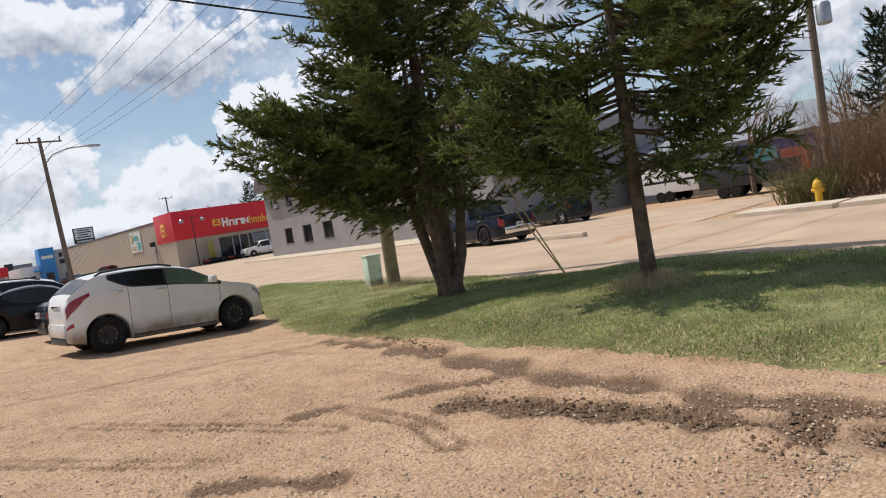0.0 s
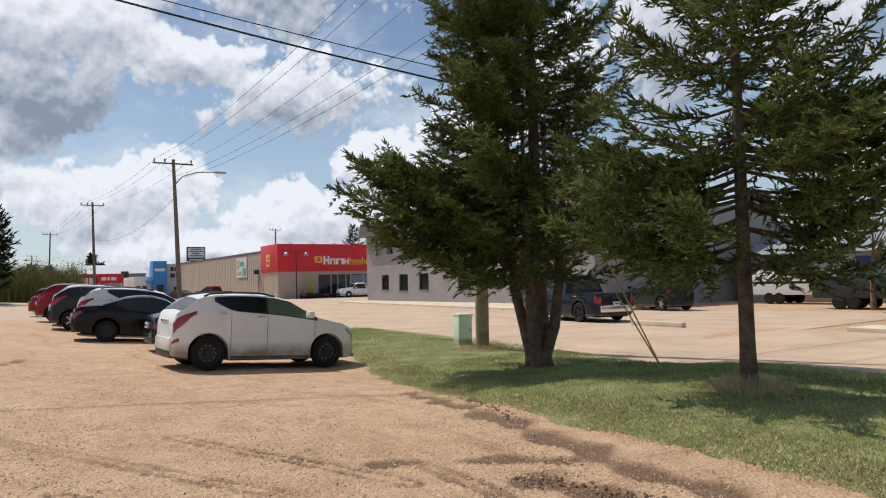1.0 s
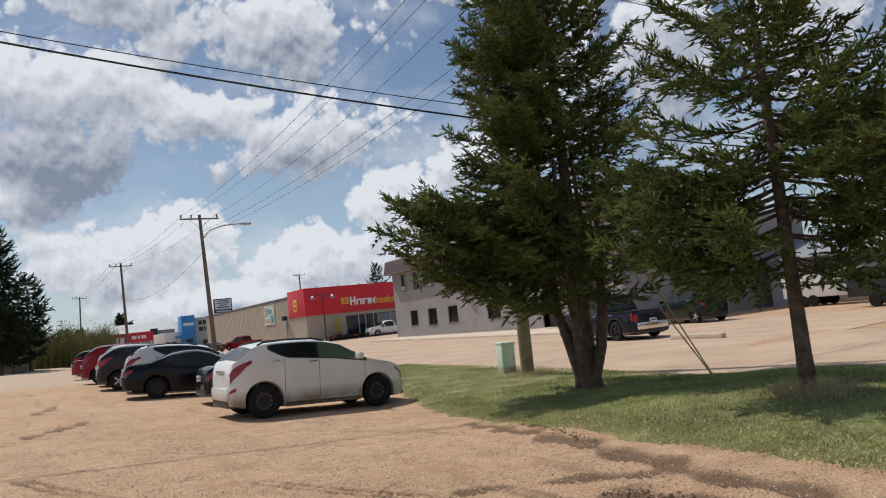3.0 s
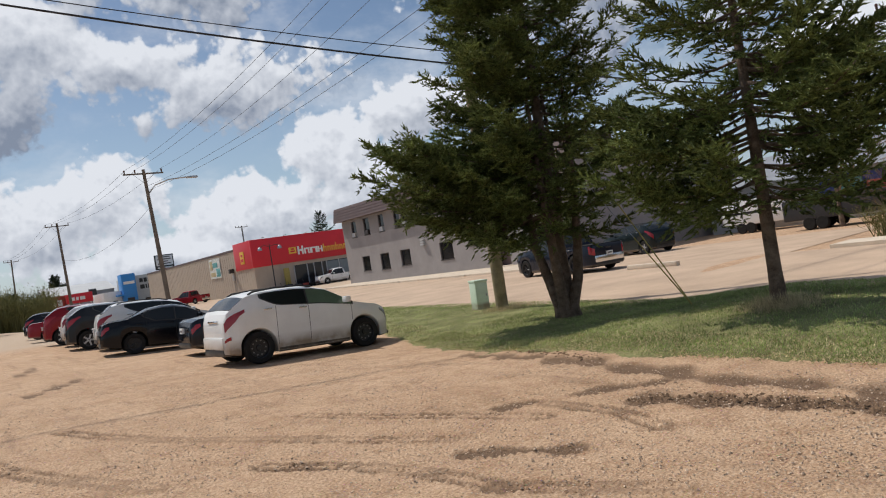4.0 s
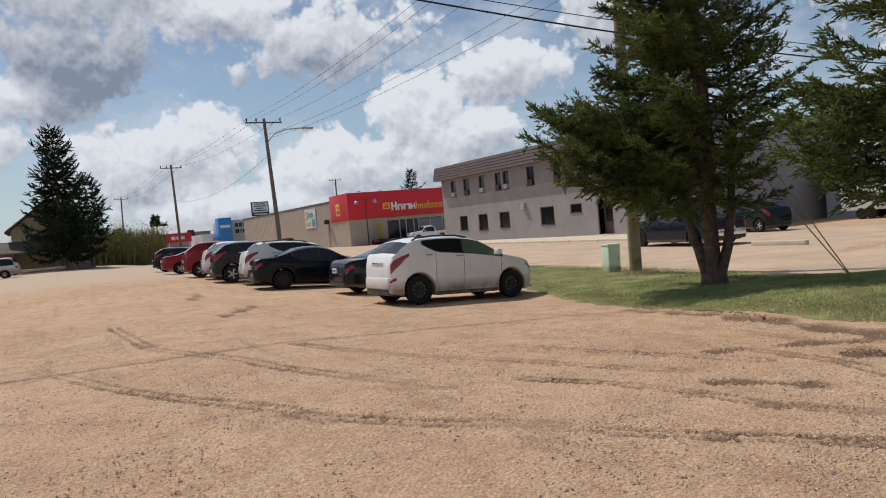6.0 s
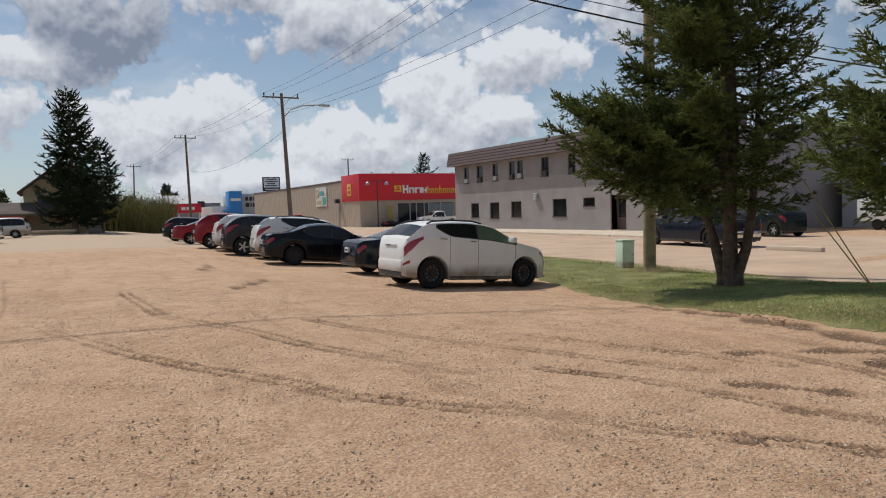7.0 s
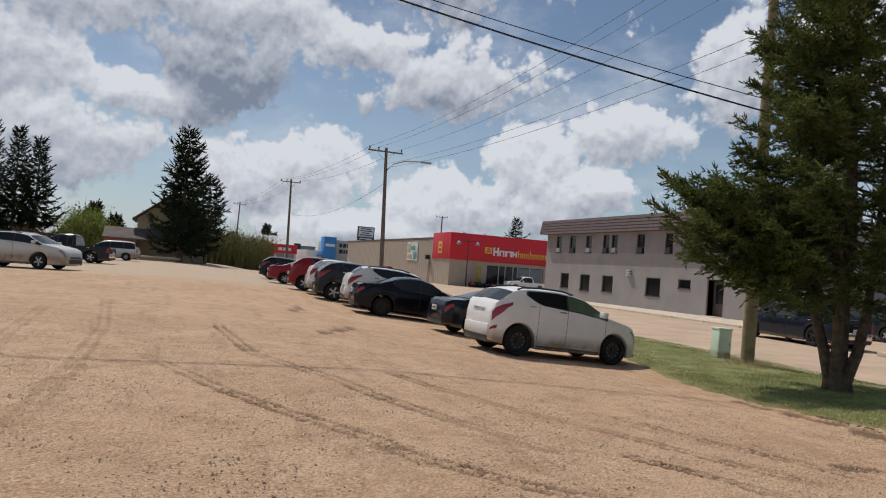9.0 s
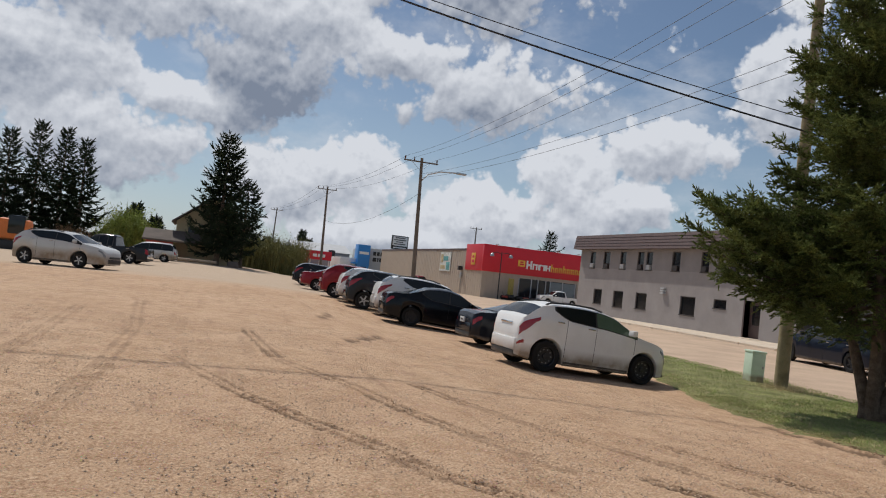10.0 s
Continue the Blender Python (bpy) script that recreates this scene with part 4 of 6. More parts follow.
def pole(base, top, r0, r1, mat, label, arms, name="utility_pole"):
    p = thing(name, label, "utility pole", "street poles")
    b, t = Vector(base), Vector(top)
    part("shaft", tube_mesh("shaft", [b + Vector((0, 0, -0.4)), b.lerp(t, 0.33), b.lerp(t, 0.66), t], [r0, r0 * 0.9 + r1 * 0.1, r0 * 0.45 + r1 * 0.55, r1], mat, 14), p)
    for frac, half, ang in arms:
        c = b.lerp(t, frac)
        d = Vector((math.cos(radians(ang)), math.sin(radians(ang)), 0))
        n = Vector((-d.y, d.x, 0)) * (r1 + 0.05)
        a1, a2 = c - d * half + n, c + d * half + n
        arm = part("crossarm", tube_mesh("crossarm", [a1, a2], 0.07, mat, 4), p)
        for q in (a1.lerp(a2, 0.04), a1.lerp(a2, 0.30), a1.lerp(a2, 0.96)):
            part("insulator", lathe_mesh("insulator", [(0.0, 0.26), (0.05, 0.25), (0.07, 0.17), (0.04, 0.15), (0.06, 0.09), (0.03, 0.0)], CERAMIC, 8, "z"), arm).location = q + Vector((0, 0, 0.06))
        for sgn in (-1, 1):
            part("brace", tube_mesh("brace", [c + d * half * 0.55 * sgn + n, c + Vector((0, 0, -0.75))], 0.02, STEEL, 4), p)
    return p


P1B, P1T = (12.2, 14.85, -0.05), (12.29, 14.75, 12.1)
PAB, PAT = (12.4, 52.67, -0.1), (12.0, 52.67, 10.9)
PBB, PBT = (11.3, 92.3, 0.0), (11.05, 92.3, 11.95)
PCB, PCT = (10.4, 156.7, 0.0), (10.7, 156.7, 12.8)
pole(P1B, P1T, 0.185, 0.12, POLEWOOD, "round treated wooden utility pole beside the spruces", [(0.965, 1.45, 137)])
pa = pole(PAB, PAT, 0.17, 0.11, GREYWOOD, "weathered wooden utility pole with a street light arm", [(0.975, 1.38, 0)])
pole(PBB, PBT, 0.17, 0.11, GREYWOOD, "weathered wooden utility pole far along the street", [(0.97, 1.28, 0)])
pole(PCB, PCT, 0.17, 0.11, GREYWOOD, "weathered wooden utility pole at the street's far end", [(0.97, 1.3, 0)])
pole((12.0, 260, 0), (12.0, 260, 13), 0.17, 0.11, GREYWOOD, "distant wooden utility pole with double arms", [(0.97, 1.5, 0), (0.87, 1.5, 0)])
pole((46.0, 130, 0), (46.0, 130, 12.2), 0.17, 0.11, GREYWOOD, "wooden utility pole behind the store roof", [(0.98, 1.2, 0)])
pole((72.0, 128, 0), (72.0, 128, 12.8), 0.17, 0.11, GREYWOOD, "wooden utility pole behind the store", [(0.98, 1.2, 0)])
pr = pole((31.0, 11.2, -0.1), (30.7, 11.0, 8.9), 0.17, 0.12, GREYWOOD, "leaning weathered pole with a transformer behind the shrubs", [(0.96, 0.9, 60)])
part("transformer", lathe_mesh("transformer", [(0.0, 0.85), (0.22, 0.82), (0.27, 0.75), (0.27, 0.05), (0.22, 0.0), (0.0, 0.0)], STEEL, 16, "z"), pr, "grey can transformer").location = (30.85, 10.6, 6.3)
part("lamp_arm", tube_mesh("lamp_arm", [(12.0, 52.6, 9.0), (12.6, 52.6, 9.7), (13.6, 52.6, 10.05), (15.0, 52.6, 10.15)], 0.05, STEEL, 6), pa)
slab_box("lamp_head", (14.9, 52.45, 10.05), (15.7, 52.75, 10.2), STEEL, pa, "street light head", 0.04)


def wire(name, a, b, sag, r, label, n=18):
    a, b = Vector(a), Vector(b)
    pts = [a.lerp(b, k / n) - Vector((0, 0, sag * 4 * (k / n) * (1 - k / n))) for k in range(n + 1)]
    ob = part(name, tube_mesh(name, pts, r, WIRE, 5))
    tagged(ob, label, "cable", "overhead wires")


for off in (-1.1, -0.45, 1.1):
    wire("overhead_wire", (12.05 + off * 0.95, 14.9, 11.7), (12.05 + off * 1.1, 52.6, 10.95), 0.7, 0.009, "thin black overhead power wire")
    wire("overhead_wire", (12.05 + off * 1.1, 52.6, 10.95), (11.1 + off * 1.1, 92.2, 11.85), 0.6, 0.010, "thin black overhead power wire")
    wire("overhead_wire", (11.1 + off * 1.1, 92.2, 11.85), (10.7 + off * 1.1, 156.6, 12.7), 0.8, 0.012, "thin black overhead power wire")
    wire("overhead_wire", (12.0 + off, 14.7, 11.6), (30.7 + off * 0.4, 10.9, 8.8), 0.3, 0.008, "thin black overhead power wire")
for z0, z1 in ((9.3, 9.2), (8.8, 8.9)):
    wire("overhead_wire", (12.1, 14.9, z0), (12.15, 52.6, z1 + 0.5), 0.5, 0.009, "thin black overhead service wire")
wire("overhead_wire", (12.1, 52.6, 8.2), (11.2, 92.2, 7.6), 1.2, 0.012, "black sagging telephone cable")
for dz, r in ((0.0, 0.024), (0.45, 0.012)):
    wire("service_cable", (-16.0, 17.5, 11.93 + dz * 0.2), (30.6, 11.0, 5.4 + dz * 1.1), 1.49, r, "thick black service cable over the yard", 30)
gw = thing("guy_wire", "pair of steel guy wires in yellow plastic guards", "guy wire")
for dx in (0.0, 0.22):
    e = Vector((10.6 + dx * 0.4, 7.1 + dx * 0.3, float(gz(10.6, 7.1)) - 0.05))
    t = Vector((12.1, 14.7, 9.5 - dx * 8))
    part("wire", tube_mesh("wire", [e, t], 0.008, STEEL, 5), gw)
    q = e.lerp(t, 0.235 - dx * 0.2)
    part("guard", tube_mesh("guard", [e, q], 0.014, GUARD, 8), gw, "yellow plastic guard")

# ---- roadside things ----


def cabinet():
    c = thing("electrical_box", "pale green metal utility box on the grass", "utility box", at=pose(12.45, 16.2, float(gz(12.4, 16.2)) + 0.03, 0, 1.5, -14))
    part("body", box_mesh("body", (-0.20, -0.24, -0.1), (0.20, 0.24, 0.84), BOXGREEN, 0.02), c)
    part("lid", box_mesh("lid", (-0.22, -0.26, 0.84), (0.22, 0.26, 0.90), BOXGREEN, 0.02), c)
    part("door", box_mesh("door", (-0.17, -0.252, 0.03), (0.17, -0.238, 0.78), BOXGREEN, 0.01), c)
    part("latch", box_mesh("latch", (0.11, -0.268, 0.4), (0.15, -0.25, 0.48), STEEL, 0.005), c)


def hydrant():
    h = thing("fire_hydrant", "yellow cast iron fire hydrant by the kerb", "hydrant", at=pose(24.6, 8.95, float(gz(24.6, 8.95)) + 0.05))
    part("barrel", lathe_mesh("barrel", [(0.17, 0.0), (0.17, 0.05), (0.11, 0.06), (0.11, 0.48), (0.15, 0.50), (0.15, 0.55), (0.12, 0.56)], HYDRANT, 18, "z"), h)
    part("bonnet", lathe_mesh("bonnet", [(0.14, 0.56), (0.13, 0.64), (0.08, 0.71), (0.03, 0.73), (0.03, 0.79), (0.0, 0.79)], HYDRANT, 18, "z"), h)
    for a in (0, 90, 180):
        part("nozzle", lathe_mesh("nozzle", [(0.055, -0.19), (0.06, -0.19), (0.06, -0.10), (0.0, -0.19)], HYDRANT, 12), h).matrix_local = pose(0, 0, 0.40, 0, 0, a)


cabinet()
hydrant()
bl = thing("parking_block", "low concrete parking block on the street edge", "parking block")
slab_box("block", (20.7, 15.3, -0.03), (20.95, 17.6, 0.16), CONCRETE, bl, "", 0.04)
st = thing("stick", "bare bleached stick on the mud edge", "stick")
part("wood", tube_mesh("wood", [(6.0, 0.55, 0.27), (6.15, 0.25, 0.28), (6.2, 0.0, 0.27)], [0.014, 0.012, 0.006], TIMBER, 6), st)


# ---- vehicles ----

PROFILES = {
    # along the length from the tail: top line, belt line
    "suv": dict(top=[(0, 0.80), (0.005, 1.00), (0.018, 1.20), (0.035, 1.27), (0.08, 1.44), (0.115, 1.555), (0.15, 1.605), (0.22, 1.65), (0.40, 1.675), (0.52, 1.645), (0.60, 1.565), (0.755, 1.155), (0.80, 1.11), (0.90, 1.03), (0.95, 0.95), (0.985, 0.80), (1, 0.62)],
                belt=[(0, 0.77), (0.005, 0.97), (0.02, 1.10), (0.05, 1.17), (0.14, 1.29), (0.3, 1.26), (0.55, 1.185), (0.75, 1.075), (0.9, 0.96), (0.96, 0.84), (1, 0.56)], L=4.28, W=1.78, H=1.675, wb=2.74, ro=0.74, r=0.362, glass=(0.205, 0.745), split=(0.47,), ws=(0.61, 0.745), rw=(0.038, 0.112)),
    "sedan": dict(top=[(0, 0.78), (0.012, 0.98), (0.05, 1.06), (0.12, 1.085), (0.17, 1.11), (0.32, 1.40), (0.40, 1.455), (0.48, 1.46), (0.56, 1.39), (0.72, 1.0), (0.78, 0.95), (0.9, 0.86), (0.965, 0.75), (0.99, 0.62), (1, 0.5)],
                  belt=[(0, 0.76), (0.03, 0.90), (0.15, 0.99), (0.35, 0.975), (0.6, 0.93), (0.72, 0.91), (0.9, 0.80), (0.97, 0.68), (1, 0.46)], L=4.6, W=1.80, H=1.46, wb=2.69, ro=0.95, r=0.325, glass=(0.27, 0.69), split=(0.48,), ws=(0.57, 0.71), rw=(0.18, 0.31)),
    "van": dict(top=[(0, 0.95), (0.01, 1.10), (0.03, 1.28), (0.07, 1.62), (0.12, 1.73), (0.3, 1.77), (0.5, 1.76), (0.6, 1.68), (0.80, 1.12), (0.84, 1.05), (0.93, 0.93), (0.98, 0.78), (1, 0.6)],
                belt=[(0, 0.90), (0.05, 1.05), (0.3, 1.07), (0.6, 1.0), (0.8, 0.96), (0.93, 0.84), (1, 0.55)], L=5.0, W=1.95, H=1.77, wb=3.0, ro=1.0, r=0.34, glass=(0.06, 0.78), split=(0.25, 0.47), ws=(0.61, 0.79), rw=(0.03, 0.07)),
    "pickup": dict(top=[(0, 1.02), (0.004, 1.13), (0.02, 1.14), (0.355, 1.14), (0.36, 1.2), (0.375, 1.80), (0.40, 1.89), (0.50, 1.92), (0.58, 1.88), (0.62, 1.80), (0.725, 1.28), (0.76, 1.24), (0.90, 1.19), (0.97, 1.10), (0.99, 0.95), (1, 0.7)],
                   belt=[(0, 0.98), (0.02, 1.10), (0.36, 1.10), (0.6, 1.12), (0.73, 1.12), (0.9, 1.08), (0.97, 0.98), (1, 0.62)], L=5.85, W=2.0, H=1.92, wb=3.68, ro=1.15, r=0.395, glass=(0.40, 0.71), split=(0.46, 0.56), ws=(0.625, 0.72), rw=(0.362, 0.374)),
}


class Shell:
    """The skin of a vehicle: a section at each place along its length."""

    def __init__(self, kind, L=None, H=None):
        p = PROFILES[kind]
        self.p, self.L = p, L or p["L"]
        self.k = (H or p["H"]) / p["H"]
        self.W = p["W"]
        self.axles = (p["ro"], p["ro"] + p["wb"])
        self.r = p["r"]

    def section(self, s):
        p, k = self.p, self.k
        zt = lerp_list(s, *zip(*p["top"])) * k
        zb = min(lerp_list(s, *zip(*p["belt"])) * k, zt - 0.03)
        w = self.W / 2 * lerp_list(s, [0, 0.006, 0.02, 0.05, 0.10, 0.18, 0.8, 0.93, 0.975, 1.0], [0.70, 0.79, 0.875, 0.94, 0.98, 1.0, 1.0, 0.94, 0.84, 0.62])
        x = s * self.L
        clear = 0.21 + 0.10 * max(0, 1 - s / 0.10) + 0.03 * max(0, (s - 0.92) / 0.08)
        ra = self.r + 0.065
        for a in self.axles:
            if abs(x - a) < ra:
                clear = max(clear, self.r + math.sqrt(ra * ra - (x - a) ** 2) * 0.97)
        clear = min(clear, zb - 0.10)
        gh = zt - zb
        wr = w - min(0.36 * gh, 0.24) - 0.05
        mid = clear + 0.5 * (zb - clear)
        return [(0, clear), (w * 0.93, clear), (w * 0.985, clear + 0.03), (w, mid), (w * 0.995, zb - 0.09), (w * 0.965, zb), (wr + 0.035, zt - 0.16 * gh), (wr - 0.05, zt - 0.045 * min(1, gh / 0.3)), (wr * 0.5, zt - 0.010), (0, zt)]

    def at(self, s, v, off=0.0, side=1):
        sec = self.section(s)
        i = min(int(v), len(sec) - 2)
        f = v - i
        y, z = sec[i][0] * (1 - f) + sec[i + 1][0] * f, sec[i][1] * (1 - f) + sec[i + 1][1] * f
        ty, tz = sec[i + 1][0] - sec[i][0], sec[i + 1][1] - sec[i][1]
        l = math.hypot(ty, tz) or 1
        ny, nz = tz / l, -ty / l
        return Vector((s * self.L, side * (y + ny * off), z + nz * off))

    def stations(self):
        s = set(np.linspace(0, 1, 49).round(4))
        s |= {round(v, 4) for v, _ in self.p["top"]} | {0.006, 0.02, 0.99}
        ra = self.r + 0.065
        for a in self.axles:
            s |= {round(float((a + ra * math.cos(t)) / self.L), 4) for t in np.linspace(0, math.pi, 17)}
            s |= {round((a + sgn * (ra + 0.004)) / self.L, 4) for sgn in (-1, 1)}
        return sorted(v for v in s if 0 <= v <= 1)

    def body(self, mat):
        verts, faces = [], []
        st = self.stations()
        n = 19
        for s in st:
            sec = self.section(s)
            ring = [(s * self.L, y, z) for y, z in sec] + [(s * self.L, -y, z) for y, z in sec[-2::-1]]
            verts += ring
        for i in range(len(st) - 1):
            for j in range(n - 1):
                a = i * n + j
                faces.append((a, a + n, a + n + 1, a + 1))
        faces.append(tuple(range(n - 1)))
        faces.append(tuple(range((len(st) - 1) * n, len(st) * n - 1))[::-1])
        return mesh_from("body", verts, faces, mat)

    def patch(self, name, mat, s0, s1, v0, v1, off=0.006, side=1, ns=10, nv=3, both=False, edge=None):
        """A thin piece that lies on the skin."""
        verts, faces = [], []
        for layer in (off, 0.0):
            for s in np.linspace(s0, s1, ns + 1):
                if both:
                    vs = [(v, sd) for sd in (1, -1) for v in (np.linspace(v0, v1, nv + 1) if sd == 1 else np.linspace(v1, v0, nv + 1)[1:])]
                else:
                    f = (s - s0) / (s1 - s0)
                    lo, hi = (v0, v1) if edge is None else edge(f)
                    vs = [(v, side) for v in np.linspace(lo, hi, nv + 1)]
                for v, sd in vs:
                    verts.append(self.at(float(s), float(v), layer - (0.004 if layer == 0 else 0), sd))
        m = len(vs)
        half = (ns + 1) * m
        for i in range(ns):
            for j in range(m - 1):
                a = i * m + j
                faces.append((a, a + m, a + m + 1, a + 1))
        border = [(i * m, (i + 1) * m) for i in range(ns)] + [(ns * m + j, ns * m + j + 1) for j in range(m - 1)] + [((i + 1) * m + m - 1, i * m + m - 1) for i in range(ns - 1, -1, -1)] + [(j + 1, j) for j in range(m - 2, -1, -1)]
        for a, b in border:
            faces.append((a, b, b + half, a + half))
        return mesh_from(name, verts, faces, mat)


# pale colour standing in for daylight that comes through a rim's openings
HOLE_LIGHT = material("rim_hole_light", (0.16, 0.155, 0.15), 0.6, 0, 0.2, 9, 60, 0)
WHEELS = {}


def wheel_meshes(r, rim_mat, steel):
    key = (r, rim_mat.name)
    if key in WHEELS:
        return WHEELS[key]
    w, k = 0.105, r * 0.66
    tyre = lathe_mesh("tyre", [(k, -w), (r * 0.93, -w), (r * 0.985, -w * 0.75), (r, -w * 0.35), (r, w * 0.35), (r * 0.985, w * 0.75), (r * 0.93, w), (k * 1.08, w * 1.05), (k, w * 0.9), (k, -w)], RUBBER, 32)
    rim = lathe_mesh("rim", [(k, -w * 0.9), (k * 1.01, -w), (k * 0.93, -w * 0.92), (k * 0.86, -w * 0.35), (k * 0.3, -w * 0.30), (k * 0.26, -w * 0.55), (0.0, -w * 0.6)], RIMBLACK, 28)
    bm = bmesh.new()
    if steel:
        # solid pale disc in place of an opening with light behind it
        bmesh.ops.create_cone(bm, cap_ends=True, segments=8, radius1=k * 0.085, radius2=k * 0.075, depth=0.012, matrix=Matrix.Translation((k * 0.68, -w * 0.36, 0)) @ Matrix.Rotation(math.pi / 2, 4, "X"))
    else:
        g = bmesh.ops.create_cube(bm, size=1)
        bmesh.ops.transform(bm, verts=g["verts"], matrix=Matrix.Translation((k * 0.52, -w * 0.62, 0)) @ Matrix.Diagonal((k * 0.86, w * 0.28, k * 0.26, 1)))
        bmesh.ops.bevel(bm, geom=bm.edges[:], offset=0.008, segments=1, affect="EDGES")
    sp = bpy.data.meshes.new("spoke")
    bm.to_mesh(sp)
    bm.free()
    sp.materials.append(HOLE_LIGHT if steel else rim_mat)
    WHEELS[key] = (tyre, rim, sp)
    return WHEELS[key]


def vehicle(name, kind, label, paint_mat, contact, heading, rim=RIMSILVER, steel=False, L=None, H=None, group="parked vehicles", category="car", rails=False, clad=True, plate=True, sideglass=CARGLASS, flip=False):
    """A vehicle whose right rear tyre stands at contact (left rear when flip)."""
    sh = Shell(kind, L, H)
    p = sh.p
    ax = sh.axles[0]
    rot = Matrix.Rotation(radians(heading), 4, "Z")
    off = rot @ Vector((ax, (sh.W / 2 - 0.1) * (1 if flip else -1), 0))
    base = Vector((contact[0], contact[1], 0)) - off
    c2 = Vector((contact[0], contact[1], 0)) + rot @ Vector((p["wb"], 0, 0))
    z0, z1 = float(gz(contact[0], contact[1])), float(gz(c2.x, c2.y))
    pitch = -math.atan2(z1 - z0, p["wb"])
    m = Matrix.Translation((base.x, base.y, z0 + math.sin(pitch) * ax + 0.005)) @ rot @ Matrix.Rotation(pitch, 4, "Y")
    car = thing(name, label, category, group, at=m)
    body = part("body", sh.body(paint_mat), car)
    part("underbody", box_mesh("underbody", (0.25, -sh.W / 2 + 0.27, 0.2), (sh.L - 0.25, sh.W / 2 - 0.27, 0.62), RUBBER, 0.02), car)
    g0, g1 = p["glass"]
    cuts = [g0] + list(p["split"]) + [g1]
    for side in (1, -1):
        for n, (a, b) in enumerate(zip(cuts, cuts[1:])):
            part("side_window", sh.patch("side_window", VIEWGLASS if n == len(cuts) - 2 and sideglass is VIEWGLASS else CARGLASS, a + 0.005, b - 0.005, 5.06, 5.94, 0.006, side, 12, 3, False, (lambda f: (5.06 + 0.55 * max(0, 1 - f / 0.42) ** 1.6, 5.94 - 0.10 * max(0, 1 - f / 0.3))) if n == 0 and kind in ("suv", "sedan") else None), car)
        part("window_surround", sh.patch("window_surround", PLASTIC, g0 - 0.008, g1 + 0.006, 5.0, 5.97, 0.003, side, 24, 3, False, (lambda f: (5.0 + 0.62 * max(0, 1 - f / 0.2) ** 1.6, 5.97 - 0.06 * max(0, 1 - f / 0.15))) if kind in ("suv", "sedan") else None), car)
        part("headlight", sh.patch("headlight", LAMPCLEAR, 0.925, 0.985, 3.7, 5.0, 0.012, side, 6, 3, False, lambda f: (4.35 - 0.65 * f, 5.0)), car)
        if kind == "pickup":
            part("tail_light", sh.patch("tail_light", LAMPRED, 0.0, 0.028, 3.2, 4.8, 0.014, side, 4, 4), car)
        elif kind == "van":
            part("tail_light", sh.patch("tail_light", LAMPRED, 0.004, 0.03, 3.6, 5.2, 0.014, side, 4, 4), car)
        else:
            part("tail_light", sh.patch("tail_light", LAMPRED, 0.006, 0.108 if kind == "suv" else 0.055, 3.9, 5.1, 0.016, side, 8, 4, False, (lambda f: (3.52 + 0.80 * f ** 1.5, 4.93 + 0.10 * f)) if kind == "suv" else (lambda f: (3.55 + 0.5 * f, 4.95))), car)
        mx = sh.L * (g1 - 0.055)
        mz = sh.at(g1 - 0.05, 5.2)
        part("mirror", box_mesh("mirror", (mx - 0.06, side * (sh.W / 2 + 0.12) - 0.11, mz.z), (mx + 0.08, side * (sh.W / 2 + 0.12) + 0.11, mz.z + 0.15), paint_mat, 0.04), car)
        for a in (cuts[1], cuts[1] - 0.20):
            q = sh.at(a - 0.035, 4.2, 0.02, side)
            part("door_handle", box_mesh("door_handle", (q.x - 0.10, q.y - 0.015, q.z - 0.015), (q.x + 0.09, q.y + 0.015, q.z + 0.015), CHROME if kind != "sedan" else paint_mat, 0.01), car)
        for a in (cuts[1] - 0.19, cuts[1], cuts[-1] - 0.01):
            part("door_gap", sh.patch("door_gap", RUBBER, a - 0.0011, a + 0.0011, 2.3, 5.0, 0.003, side, 1, 6), car)
        if clad:
            lo, hi = (sh.axles[0] + sh.r + 0.1) / sh.L, (sh.axles[1] - sh.r - 0.1) / sh.L
            part("sill_cladding", sh.patch("sill_cladding", PLASTIC, lo, hi, 1.0, 2.12, 0.012, side, 8, 3), car)
        if rails:
            part("roof_rail", tube_mesh("roof_rail", [sh.at(s, 7.0, h, side) for s, h in ((0.15, 0.01), (0.18, 0.05), (0.30, 0.055), (0.45, 0.05), (0.52, 0.01))], 0.022, PLASTIC, 8), car)
    part("windscreen", sh.patch("windscreen", CARGLASS, *p["ws"], 7.0, 9.0, 0.006, 1, 6, 4, True), car)
    part("rear_window", sh.patch("rear_window", CARGLASS, *p["rw"], 6.15 if kind in ("suv", "van") else 6.85, 9.0, 0.010, 1, 6, 5, True), car)
    hw = sh.W / 2 * 0.73
    part("rear_bumper", box_mesh("rear_bumper", (-0.03, -hw, 0.40), (0.10, hw, 0.68 * sh.k), CHROME if kind == "pickup" else paint_mat, 0.07), car)
    part("rear_valance", box_mesh("rear_valance", (-0.015, -hw * 0.96, 0.25), (0.2, hw * 0.96, 0.40), PLASTIC, 0.03), car)
    part("front_bumper", box_mesh("front_bumper", (sh.L - 0.16, -hw * 0.86, 0.28), (sh.L + 0.02, hw * 0.86, 0.5), PLASTIC, 0.05), car)
    part("grille", box_mesh("grille", (sh.L - 0.06, -0.45, 0.52), (sh.L + 0.008, 0.45, 0.62), BLACK, 0.01), car)
    if plate:
        pl = part("number_plate", box_mesh("number_plate", (-0.075, -0.15, 0.66 * sh.k), (-0.012, 0.15, 0.66 * sh.k + 0.15), PLATE, 0.004), car)
